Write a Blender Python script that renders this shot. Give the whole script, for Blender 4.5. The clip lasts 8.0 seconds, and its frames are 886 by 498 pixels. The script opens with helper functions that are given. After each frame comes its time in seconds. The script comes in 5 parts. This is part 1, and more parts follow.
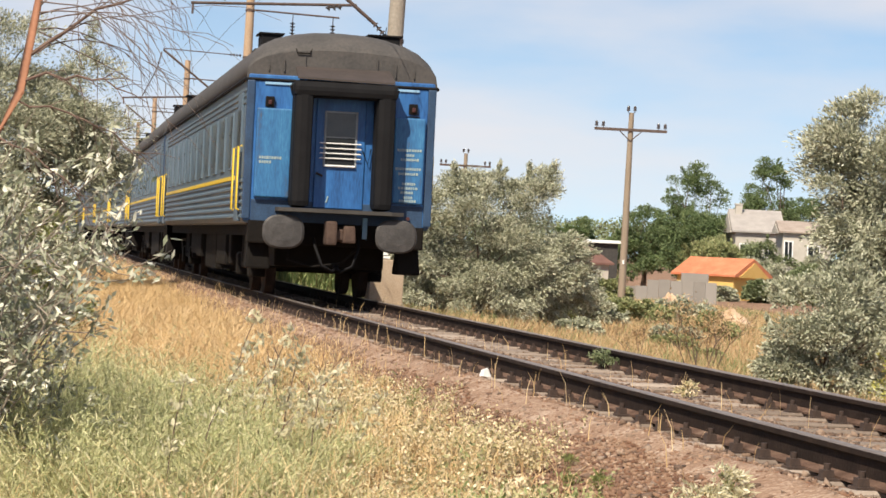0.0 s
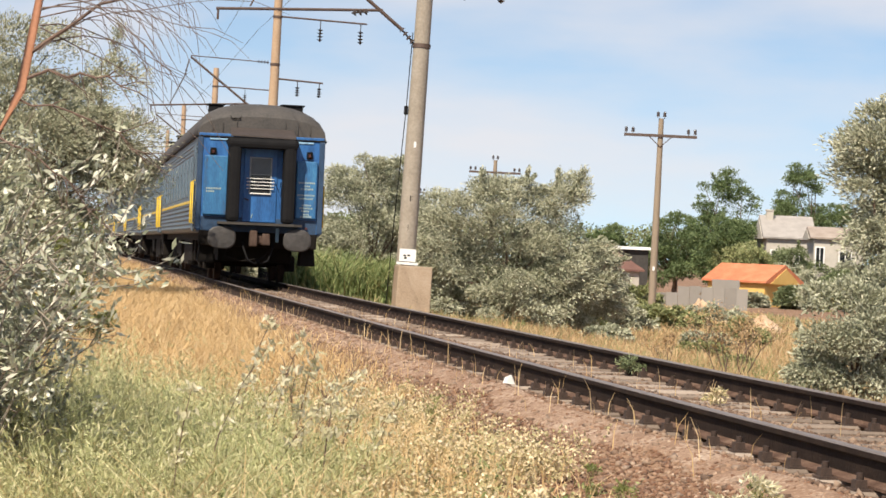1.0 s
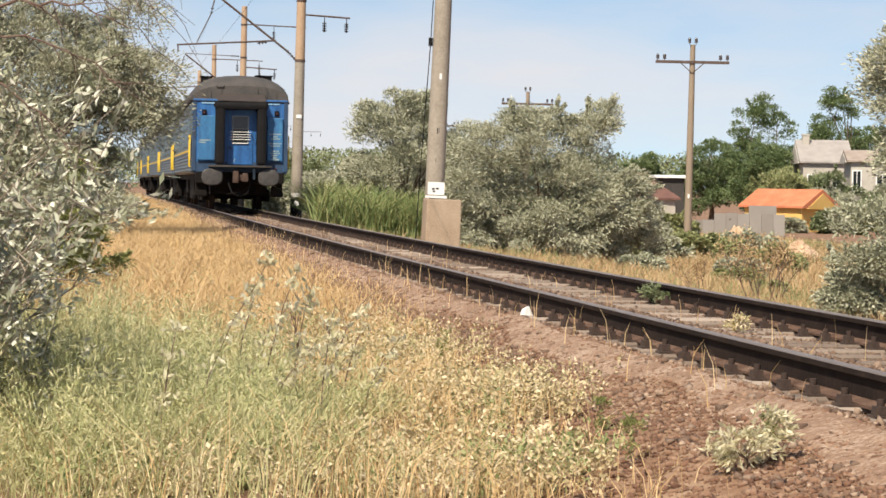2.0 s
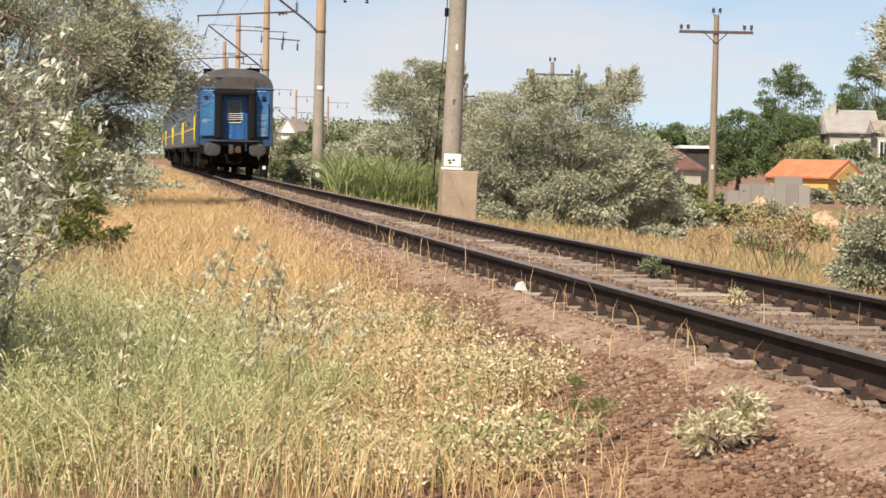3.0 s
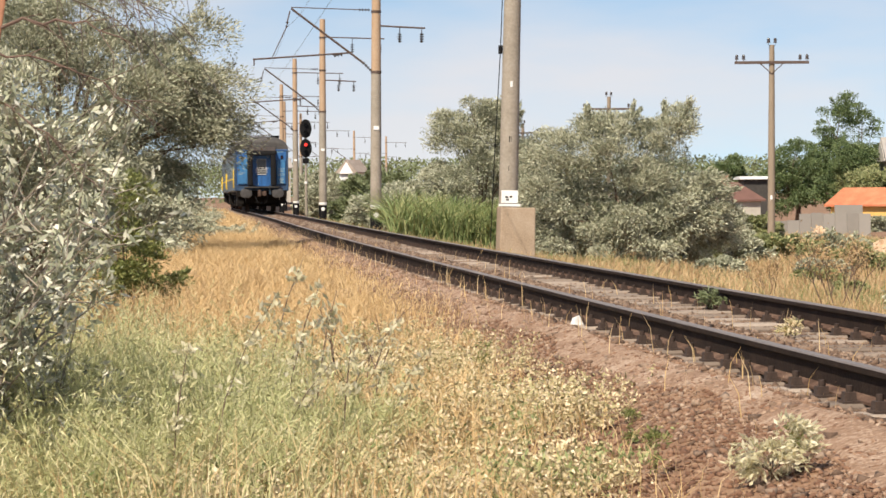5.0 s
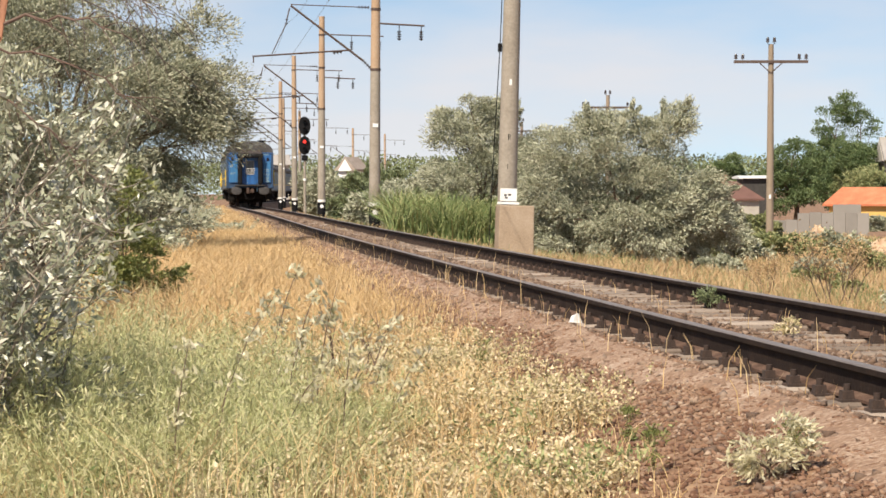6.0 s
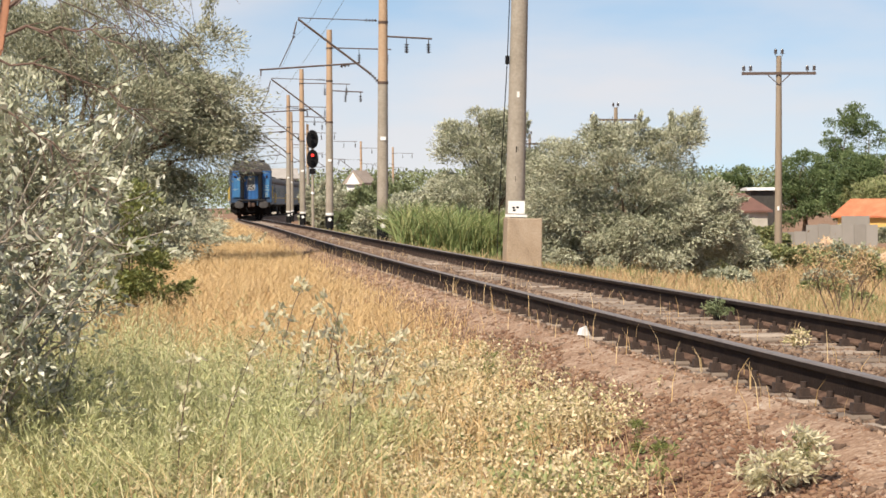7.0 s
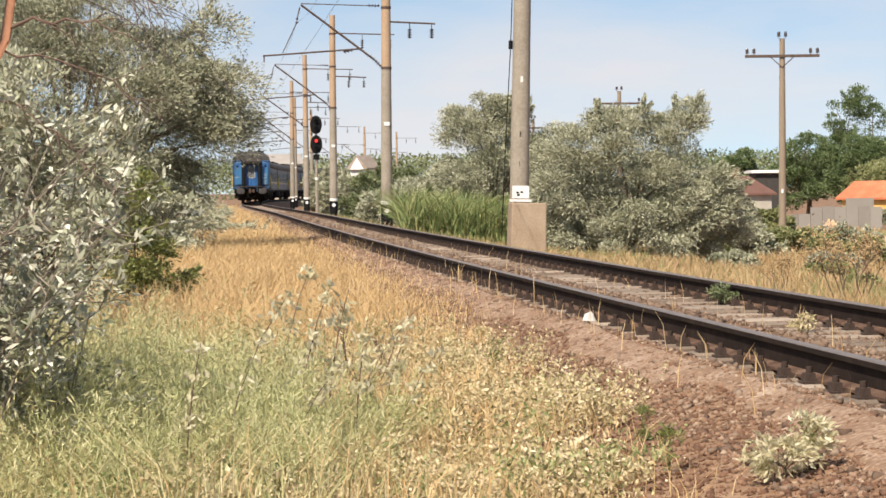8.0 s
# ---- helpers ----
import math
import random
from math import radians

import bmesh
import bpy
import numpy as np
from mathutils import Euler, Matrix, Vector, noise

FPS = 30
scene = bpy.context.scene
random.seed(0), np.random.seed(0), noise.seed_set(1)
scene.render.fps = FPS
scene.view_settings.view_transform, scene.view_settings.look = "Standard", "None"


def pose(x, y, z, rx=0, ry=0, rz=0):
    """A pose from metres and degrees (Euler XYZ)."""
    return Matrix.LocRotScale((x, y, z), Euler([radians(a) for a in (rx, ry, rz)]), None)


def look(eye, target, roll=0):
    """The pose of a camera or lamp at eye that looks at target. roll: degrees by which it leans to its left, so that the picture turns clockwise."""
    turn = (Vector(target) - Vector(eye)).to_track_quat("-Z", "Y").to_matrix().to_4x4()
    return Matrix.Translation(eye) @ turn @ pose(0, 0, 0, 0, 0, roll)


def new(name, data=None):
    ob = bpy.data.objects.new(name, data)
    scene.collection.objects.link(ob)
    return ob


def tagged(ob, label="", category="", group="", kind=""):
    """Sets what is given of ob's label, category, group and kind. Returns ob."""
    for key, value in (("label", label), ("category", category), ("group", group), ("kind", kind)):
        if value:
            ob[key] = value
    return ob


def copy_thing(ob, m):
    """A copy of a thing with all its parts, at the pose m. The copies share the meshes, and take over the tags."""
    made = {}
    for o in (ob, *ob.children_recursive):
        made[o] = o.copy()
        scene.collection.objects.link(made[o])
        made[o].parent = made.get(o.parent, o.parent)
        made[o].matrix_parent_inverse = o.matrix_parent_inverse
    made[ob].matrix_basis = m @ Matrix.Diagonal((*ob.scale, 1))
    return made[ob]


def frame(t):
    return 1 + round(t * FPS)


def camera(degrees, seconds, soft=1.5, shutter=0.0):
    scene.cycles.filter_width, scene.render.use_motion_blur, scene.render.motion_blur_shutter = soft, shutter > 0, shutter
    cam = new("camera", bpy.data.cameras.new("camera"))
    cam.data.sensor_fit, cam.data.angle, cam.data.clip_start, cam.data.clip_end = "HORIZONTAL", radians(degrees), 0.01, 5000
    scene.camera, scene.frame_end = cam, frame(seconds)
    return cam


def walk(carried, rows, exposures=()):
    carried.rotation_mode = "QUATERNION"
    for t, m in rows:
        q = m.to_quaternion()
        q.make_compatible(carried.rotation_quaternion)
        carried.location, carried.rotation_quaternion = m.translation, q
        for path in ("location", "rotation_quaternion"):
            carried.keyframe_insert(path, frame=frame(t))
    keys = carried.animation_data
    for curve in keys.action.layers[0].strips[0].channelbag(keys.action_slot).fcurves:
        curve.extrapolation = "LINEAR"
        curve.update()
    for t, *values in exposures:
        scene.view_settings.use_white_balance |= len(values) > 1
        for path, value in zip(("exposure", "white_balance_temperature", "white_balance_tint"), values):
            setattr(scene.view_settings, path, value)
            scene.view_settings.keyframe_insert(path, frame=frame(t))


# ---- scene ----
cam = camera(20.2, 8.0, soft=1.6)
PATH = [
    (0.0, look((-0.699, -1.364, 0.927), (2.719, 48.519, 0.898), 2.70)),
    (0.5, look((-0.644, -0.956, 0.922), (2.422, 48.950, 0.977), 2.74)),
    (1.0, look((-0.593, -0.891, 0.904), (2.201, 49.031, 0.999), 2.50)),
    (1.5, look((-0.471, -0.586, 0.893), (2.008, 49.347, 0.113), 1.96)),
    (1.7, look((-0.429, -0.491, 0.871), (1.998, 49.438, -0.230), 1.42)),
    (2.8, look((-0.095, 0.051, 0.893), (1.460, 50.006, -0.534), 0.57)),
    (3.0, look((-0.042, 0.044, 0.894), (1.453, 49.987, -0.951), 0.91)),
    (3.5, look((0.017, 0.129, 0.882), (1.763, 50.070, -0.801), -0.60)),
    (4.0, look((0.006, 0.097, 0.884), (1.018, 50.061, -0.725), -0.06)),
    (4.5, look((0.005, 0.077, 0.884), (0.669, 50.065, -0.013), -0.22)),
    (4.7, look((0.006, 0.027, 0.891), (0.297, 50.015, -0.146), -0.57)),
    (6.0, look((-0.004, -0.077, 0.890), (0.296, 49.909, -0.246), -0.24)),
    (6.5, look((0.004, -0.007, 0.885), (0.196, 49.987, 0.116), -0.27)),
    (7.0, look((0.009, 0.046, 0.883), (0.141, 50.038, 0.011), -0.44)),
    (7.5, look((0.005, 0.016, 0.880), (0.272, 50.003, -0.232), -0.70)),
    (8.0, look((0.000, 0.001, 0.902), (0.044, 49.987, -0.281), -0.81)),
]
walk(cam, PATH, [(0.0, 0.51, 7300, 12), (1.0, 0.51, 7300, 12), (1.7, 0.45, 7300, 12), (8.0, 0.45, 7300, 12)])

# ---- light ----
SUN_DIR = Vector((-0.46, -0.90, 1.08)).normalized()
world = bpy.data.worlds.new("sky")
scene.world = world
world.use_nodes = True
wn, wl = world.node_tree.nodes, world.node_tree.links
bg = wn["Background"]
sky = wn.new("ShaderNodeTexSky")
sky.sky_type = "NISHITA"
sky.sun_disc = False
sky.sun_elevation = math.asin(SUN_DIR.z)
sky.sun_rotation = math.atan2(SUN_DIR.x, SUN_DIR.y)
sky.air_density, sky.dust_density, sky.ozone_density = 1.0, 0.2, 3.0
wt = wn.new("ShaderNodeTexCoord")
wm = wn.new("ShaderNodeMapping")
wm.inputs["Scale"].default_value = (3.0, 3.0, 11.0)
wc = wn.new("ShaderNodeTexNoise")
wc.inputs["Scale"].default_value = 1.6
wc.inputs["Detail"].default_value = 7
wr = wn.new("ShaderNodeValToRGB")
wr.color_ramp.elements[0].position, wr.color_ramp.elements[0].color = 0.40, (0, 0, 0, 1)
wr.color_ramp.elements[1].position, wr.color_ramp.elements[1].color = 0.66, (0.72, 0.72, 0.72, 1)
wx = wn.new("ShaderNodeMix")
wx.data_type = "RGBA"
wx.inputs[7].default_value = (5.7, 5.75, 6.25, 1)
wv = wn.new("ShaderNodeVectorMath")
wv.inputs[1].default_value = (0, 0, 0.10)
wl.new(wt.outputs["Generated"], wv.inputs[0])
wl.new(wv.outputs[0], sky.inputs[0])
wl.new(wt.outputs["Generated"], wm.inputs[0])
wl.new(wm.outputs[0], wc.inputs["Vector"])
wl.new(wc.outputs[0], wr.inputs[0])
wl.new(wr.outputs[0], wx.inputs[0])
wl.new(sky.outputs[0], wx.inputs[6])
wl.new(wx.outputs[2], bg.inputs[0])
bg.inputs[1].default_value = 0.103
sun = new("sun", bpy.data.lights.new("sun", "SUN"))
sun.data.energy, sun.data.angle, sun.data.color = 5.0, radians(0.5), (1.0, 0.95, 0.86)
sun.matrix_world = look((0, 0, 30), tuple(Vector((0, 0, 30)) - SUN_DIR))


# ---- materials ----
def mat(name, colors, scale=4.0, rough=0.8, metal=0.0, bump=0.0, bump_scale=40.0, fine=0.35, per="none", stretch=(1, 1, 1), spread=0.25, sheer=0.0, mixed=0.55):
    """Base colours mixed by noise at two scales, with relief. per: 'object' or 'island' varies piece by piece."""
    m = bpy.data.materials.new(name)
    m.use_nodes = True
    n, l = m.node_tree.nodes, m.node_tree.links
    b = n["Principled BSDF"]
    b.inputs["Roughness"].default_value, b.inputs["Metallic"].default_value = rough, metal
    co = n.new("ShaderNodeTexCoord")
    mp = n.new("ShaderNodeMapping")
    mp.inputs["Scale"].default_value = stretch
    l.new(co.outputs["Object"], mp.inputs[0])
    big = n.new("ShaderNodeTexNoise")
    big.inputs["Scale"].default_value, big.inputs["Detail"].default_value = scale, 4
    small = n.new("ShaderNodeTexNoise")
    small.inputs["Scale"].default_value, small.inputs["Detail"].default_value = scale * 11, 3
    for t in (big, small):
        l.new(mp.outputs[0], t.inputs["Vector"])
    mix = n.new("ShaderNodeMix")
    mix.inputs[0].default_value = fine
    l.new(big.outputs[0], mix.inputs[2])
    l.new(small.outputs[0], mix.inputs[3])
    value = mix.outputs[0]
    if per != "none":
        src = n.new("ShaderNodeObjectInfo" if per == "object" else "ShaderNodeNewGeometry")
        two = n.new("ShaderNodeMix")
        two.inputs[0].default_value = mixed
        l.new(value, two.inputs[2])
        l.new(src.outputs["Random" if per == "object" else "Random Per Island"], two.inputs[3])
        value = two.outputs[0]
    ramp = n.new("ShaderNodeValToRGB")
    e = ramp.color_ramp.elements
    while len(e) < len(colors):
        e.new(0.5)
    lo = 0.5 - spread if per == "none" else 0.15
    for k, c in enumerate(colors):
        e[k].position = lo + (1 - 2 * lo) * k / max(1, len(colors) - 1)
        e[k].color = (*c, 1)
    l.new(value, ramp.inputs[0])
    l.new(ramp.outputs[0], b.inputs["Base Color"])
    if bump:
        bt = n.new("ShaderNodeTexNoise")
        bt.inputs["Scale"].default_value, bt.inputs["Detail"].default_value = bump_scale, 4
        l.new(co.outputs["Object"], bt.inputs["Vector"])
        bn = n.new("ShaderNodeBump")
        bn.inputs["Strength"].default_value, bn.inputs["Distance"].default_value = bump, 0.02
        l.new(bt.outputs[0], bn.inputs["Height"])
        l.new(bn.outputs[0], b.inputs["Normal"])
    if sheer:
        tr = n.new("ShaderNodeBsdfTranslucent")
        l.new(ramp.outputs[0], tr.inputs[0])
        ms = n.new("ShaderNodeMixShader")
        ms.inputs[0].default_value = sheer
        l.new(b.outputs[0], ms.inputs[1])
        l.new(tr.outputs[0], ms.inputs[2])
        l.new(ms.outputs[0], n["Material Output"].inputs[0])
    return m


M_BLUE = mat("rail_blue_paint", [(0.008, 0.05, 0.15), (0.016, 0.105, 0.30), (0.034, 0.16, 0.39)], 0.9, 0.45, fine=0.45, stretch=(5, 5, 0.8), spread=0.2)
M_SIDE = mat("dusty_blue_side_paint", [(0.05, 0.085, 0.12), (0.075, 0.115, 0.15), (0.10, 0.14, 0.165)], 0.9, 0.5, fine=0.45)
M_ROOF = mat("weathered_roof_paint", [(0.028, 0.027, 0.027), (0.055, 0.051, 0.048), (0.085, 0.075, 0.068)], 2.0, 0.75, bump=0.15, fine=0.5)
M_BLACK = mat("black_rubber", [(0.005, 0.005, 0.006), (0.012, 0.012, 0.013)], 3, 0.75, bump=0.2)
# Near-black base: the shade under the cars is put into this colour.
M_UNDER = mat("shade_black_underframe", [(0.005, 0.0045, 0.004), (0.013, 0.0105, 0.009)], 3, 0.85, bump=0.3)
for m in (M_BLACK, M_UNDER):
    m.node_tree.nodes["Principled BSDF"].inputs["Specular IOR Level"].default_value = 0.15
M_DIRT = mat("dusty_grey_steel", [(0.022, 0.020, 0.018), (0.055, 0.05, 0.045)], 4, 0.8, bump=0.2)
M_RUST = mat("rusty_coupler", [(0.025, 0.014, 0.010), (0.06, 0.034, 0.024), (0.11, 0.075, 0.055)], 6, 0.85, bump=0.4)
M_YELLOW = mat("yellow_paint", [(0.55, 0.36, 0.02), (0.72, 0.50, 0.05)], 3, 0.5)
M_CARGLASS = mat("dusty_car_window", [(0.014, 0.018, 0.021), (0.035, 0.042, 0.047)], 1.5, 0.3)
M_CARGLASS.node_tree.nodes["Principled BSDF"].inputs["Specular IOR Level"].default_value = 0.28
M_GLASS = mat("dark_window_glass", [(0.008, 0.010, 0.011), (0.018, 0.022, 0.024)], 2, 0.4)
M_GLASS.node_tree.nodes["Principled BSDF"].inputs["Specular IOR Level"].default_value = 0.25
M_WHITE = mat("white_paint", [(0.62, 0.62, 0.60), (0.82, 0.82, 0.80)], 6, 0.6)
M_RED = mat("red_lens", [(0.045, 0.014, 0.012), (0.08, 0.026, 0.022)], 6, 0.3)
M_SIGNAL = mat("lit_red_lens", [(0.30, 0.02, 0.02), (0.42, 0.04, 0.03)], 6, 0.3)
M_SIGNAL.node_tree.nodes["Principled BSDF"].inputs["Emission Color"].default_value = (1.0, 0.05, 0.04, 1)
M_SIGNAL.node_tree.nodes["Principled BSDF"].inputs["Emission Strength"].default_value = 1.2
# Rusty sides, darkened to near-black: shade on the web is put into the colour.
M_RAILSIDE = mat("rusty_shaded_rail_steel", [(0.010, 0.007, 0.006), (0.022, 0.014, 0.011), (0.045, 0.029, 0.022)], 5, 0.85, 0.0, bump=0.3)
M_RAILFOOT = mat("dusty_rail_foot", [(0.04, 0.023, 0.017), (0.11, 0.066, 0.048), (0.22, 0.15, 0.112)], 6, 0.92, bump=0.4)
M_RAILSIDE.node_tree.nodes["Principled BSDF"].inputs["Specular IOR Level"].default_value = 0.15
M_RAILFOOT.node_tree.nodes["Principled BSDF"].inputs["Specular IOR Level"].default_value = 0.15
M_RAILTOP = mat("worn_rail_head", [(0.20, 0.155, 0.125), (0.32, 0.27, 0.235)], 8, 0.45, 0.6, stretch=(1, 1, 1))
M_SLEEPER = mat("weathered_sleeper", [(0.12, 0.09, 0.07), (0.22, 0.175, 0.14), (0.36, 0.30, 0.25)], 5, 0.9, bump=0.5, per="object")
M_CLIP = mat("rusty_tie_plate", [(0.012, 0.008, 0.007), (0.045, 0.027, 0.020), (0.12, 0.075, 0.055)], 9, 0.9, bump=0.3)
M_CONC = mat("weathered_concrete", [(0.19, 0.165, 0.13), (0.28, 0.245, 0.20), (0.36, 0.325, 0.275)], 1.5, 0.9, bump=0.35, fine=0.5)
M_BLOCK = mat("tan_concrete", [(0.24, 0.175, 0.115), (0.34, 0.26, 0.185), (0.42, 0.34, 0.26)], 2.5, 0.95, bump=0.5, fine=0.5)
M_POST = mat("warm_concrete_mast", [(0.30, 0.20, 0.125), (0.38, 0.265, 0.175), (0.42, 0.325, 0.235)], 1.2, 0.9, bump=0.3, fine=0.5)
M_WOOD = mat("grey_pole_wood", [(0.20, 0.155, 0.11), (0.30, 0.24, 0.18)], 3, 0.9, bump=0.4, stretch=(6, 6, 0.5))
M_STEEL = mat("rusty_bracket_steel", [(0.06, 0.04, 0.032), (0.13, 0.09, 0.075)], 6, 0.75, 0.3)
M_WIRE = mat("dull_wire", [(0.10, 0.09, 0.085), (0.15, 0.13, 0.12)], 6, 0.6, 0.5)
M_INS = mat("brown_glazed_insulator", [(0.03, 0.025, 0.025), (0.07, 0.055, 0.05)], 6, 0.25)
M_GROUND = mat("dry_soil", [(0.11, 0.054, 0.030), (0.21, 0.118, 0.067), (0.35, 0.245, 0.162)], 0.8, 0.95, bump=0.8, bump_scale=25, fine=0.5)
M_BALLAST = mat("brown_ballast", [(0.08, 0.048, 0.032), (0.17, 0.11, 0.076), (0.29, 0.215, 0.16)], 9, 0.95, bump=0.5, per="island")
M_STRAW = mat("dry_grass", [(0.42, 0.27, 0.115), (0.62, 0.435, 0.215), (0.76, 0.59, 0.36)], 0.7, 0.75, per="island", sheer=0.25)
M_GRASS = mat("green_grass", [(0.18, 0.20, 0.075), (0.45, 0.435, 0.21), (0.74, 0.67, 0.43)], 0.7, 0.7, per="island", sheer=0.25)
M_SHOOT = mat("whitish_leaf", [(0.44, 0.42, 0.25), (0.68, 0.63, 0.43), (0.86, 0.81, 0.63)], 0.8, 0.5, per="island", sheer=0.45)
M_SILVER = mat("oleaster_leaf", [(0.10, 0.12, 0.065), (0.34, 0.355, 0.245), (0.86, 0.84, 0.73)], 0.8, 0.45, per="island", sheer=0.15)
M_OLIVE = mat("far_oleaster_leaf", [(0.10, 0.12, 0.065), (0.35, 0.36, 0.25), (0.66, 0.64, 0.50)], 0.8, 0.55, per="island", sheer=0.08, mixed=0.45)
M_OLIVE2 = mat("shady_oleaster_leaf", [(0.11, 0.125, 0.072), (0.29, 0.30, 0.20), (0.56, 0.545, 0.42)], 0.5, 0.55, per="island", sheer=0.1, mixed=0.5)
M_YGREEN = mat("sunny_green_leaf", [(0.09, 0.12, 0.035), (0.20, 0.225, 0.07), (0.37, 0.365, 0.145)], 0.8, 0.55, per="island", sheer=0.25)
M_LEAF = mat("green_leaf", [(0.055, 0.092, 0.035), (0.11, 0.16, 0.06), (0.20, 0.245, 0.105)], 0.5, 0.6, per="island", sheer=0.15)
M_BARK = mat("oleaster_bark", [(0.09, 0.06, 0.045), (0.17, 0.115, 0.08)], 5, 0.9, bump=0.6)
M_PALEBARK = mat("pale_grey_bark", [(0.16, 0.13, 0.10), (0.30, 0.26, 0.21)], 5, 0.85)
M_BARE = mat("grey_brown_twig", [(0.10, 0.075, 0.062), (0.18, 0.135, 0.115)], 5, 0.85)
M_KNOT = mat("brown_branch_bark", [(0.085, 0.055, 0.042), (0.17, 0.11, 0.085)], 5, 0.85, bump=0.3)
M_TWIG = mat("orange_bark", [(0.20, 0.085, 0.045), (0.33, 0.15, 0.085)], 5, 0.8, bump=0.3)


# ---- mesh helpers ----
def box(bm, x0, x1, y0, y1, z0, z1, bevel=0.0, taper=1.0):
    v = []
    cx, cy = (x0 + x1) / 2, (y0 + y1) / 2
    for z, k in ((z0, 1.0), (z1, taper)):
        for x, y in ((x0, y0), (x1, y0), (x1, y1), (x0, y1)):
            v.append(bm.verts.new((cx + (x - cx) * k, cy + (y - cy) * k, z)))
    f = [bm.faces.new([v[i] for i in q]) for q in ((3, 2, 1, 0), (4, 5, 6, 7), (0, 1, 5, 4), (1, 2, 6, 5), (2, 3, 7, 6), (3, 0, 4, 7))]
    if bevel:
        edges = list({e for g in f for e in g.edges})
        bmesh.ops.bevel(bm, geom=edges, offset=bevel, segments=2, affect="EDGES", profile=0.6)
    return v


def tube(bm, points, radii, n=8, cap=True):
    """A round bar through the points; radii one number or one for each point."""
    pts = [Vector(p) for p in points]
    if not isinstance(radii, (list, tuple)):
        radii = [radii] * len(pts)
    rings = []
    for i, p in enumerate(pts):
        d = (pts[min(i + 1, len(pts) - 1)] - pts[max(i - 1, 0)]).normalized()
        a = d.cross(Vector((0, 0, 1)) if abs(d.z) < 0.9 else Vector((1, 0, 0))).normalized()
        b = d.cross(a)
        rings.append([bm.verts.new(p + (a * math.cos(t) + b * math.sin(t)) * radii[i]) for t in (2 * math.pi * k / n for k in range(n))])
    for r, s in zip(rings, rings[1:]):
        for k in range(n):
            f = bm.faces.new((r[k], r[(k + 1) % n], s[(k + 1) % n], s[k]))
            f.smooth = n > 6
    if cap:
        for end in (bm.faces.new(rings[0][::-1]), bm.faces.new(rings[-1])):
            for edge in end.edges:
                edge.smooth = False
    bmesh.ops.recalc_face_normals(bm, faces=list({f for r in rings for v in r for f in v.link_faces}))


def loft(bm, rings, closed=True, smooth=False, caps=True):
    """Joins rings of points of equal count."""
    vs = [[bm.verts.new(p) for p in r] for r in rings]
    n = len(vs[0])
    fs = []
    for r, s in zip(vs, vs[1:]):
        for k in range(n if closed else n - 1):
            f = bm.faces.new((r[k], r[(k + 1) % n], s[(k + 1) % n], s[k]))
            f.smooth = smooth
            fs.append(f)
    if caps and closed:
        fs += [bm.faces.new(vs[0][::-1]), bm.faces.new(vs[-1])]
    bmesh.ops.recalc_face_normals(bm, faces=fs)
    return vs


def part(name, bm, material, parent=None, label=""):
    me = bpy.data.meshes.new(name)
    bm.to_mesh(me)
    bm.free()
    me.materials.append(material)
    ob = new(name, me)
    if parent:
        ob.parent = parent
    if label:
        tagged(ob, label)
    return ob


def raw(name, verts, faces, material, parent=None, label=""):
    """A large mesh from arrays; faces all of one corner count."""
    me = bpy.data.meshes.new(name)
    verts, faces = np.asarray(verts, np.float32), np.asarray(faces, np.int32)
    me.vertices.add(len(verts))
    me.vertices.foreach_set("co", verts.ravel())
    me.loops.add(faces.size)
    me.loops.foreach_set("vertex_index", faces.ravel())
    me.polygons.add(len(faces))
    me.polygons.foreach_set("loop_start", np.arange(len(faces), dtype=np.int32) * faces.shape[1])
    me.update(calc_edges=True)
    me.materials.append(material)
    ob = new(name, me)
    if parent:
        ob.parent = parent
    if label:
        tagged(ob, label)
    return ob


def thing(name, m, label, category, group="", kind=""):
    e = new(name)
    e.matrix_world = m
    e.empty_display_size = 0.3
    return tagged(e, label, category, group, kind)


# ---- the line of the track: straight past the camera, then bending right ----
BENDS = [(-60, 0.00034), (50, 0.00025), (100, -0.0003), (150, 0.0002), (195, 0.0005), (225, 0.0009), (700, 0.0009)]
_s = np.arange(-60, 700, 0.5)
_k = np.interp(_s, [b[0] for b in BENDS], [b[1] for b in BENDS])
_psi = np.cumsum(_k) * 0.5
_psi += -0.1073 - _psi[120]
_x = np.cumsum(np.sin(_psi)) * 0.5
_y = np.cumsum(np.cos(_psi)) * 0.5
_x += 2.768 - _x[120]
_y += 15.061 - _y[120]


def rail_pos(s, lat=0.0, z=0.0):
    a = np.interp(s, _s, _psi)
    return Vector((np.interp(s, _s, _x) + lat * math.cos(a), np.interp(s, _s, _y) - lat * math.sin(a), z))


def heading(s):
    return float(np.interp(s, _s, _psi))


def lateral(x, y):
    """Distance of places to the right of the track's centre line."""
    cx = np.interp(y, _y[:1000], _x[:1000])
    return (x - cx) * 0.994


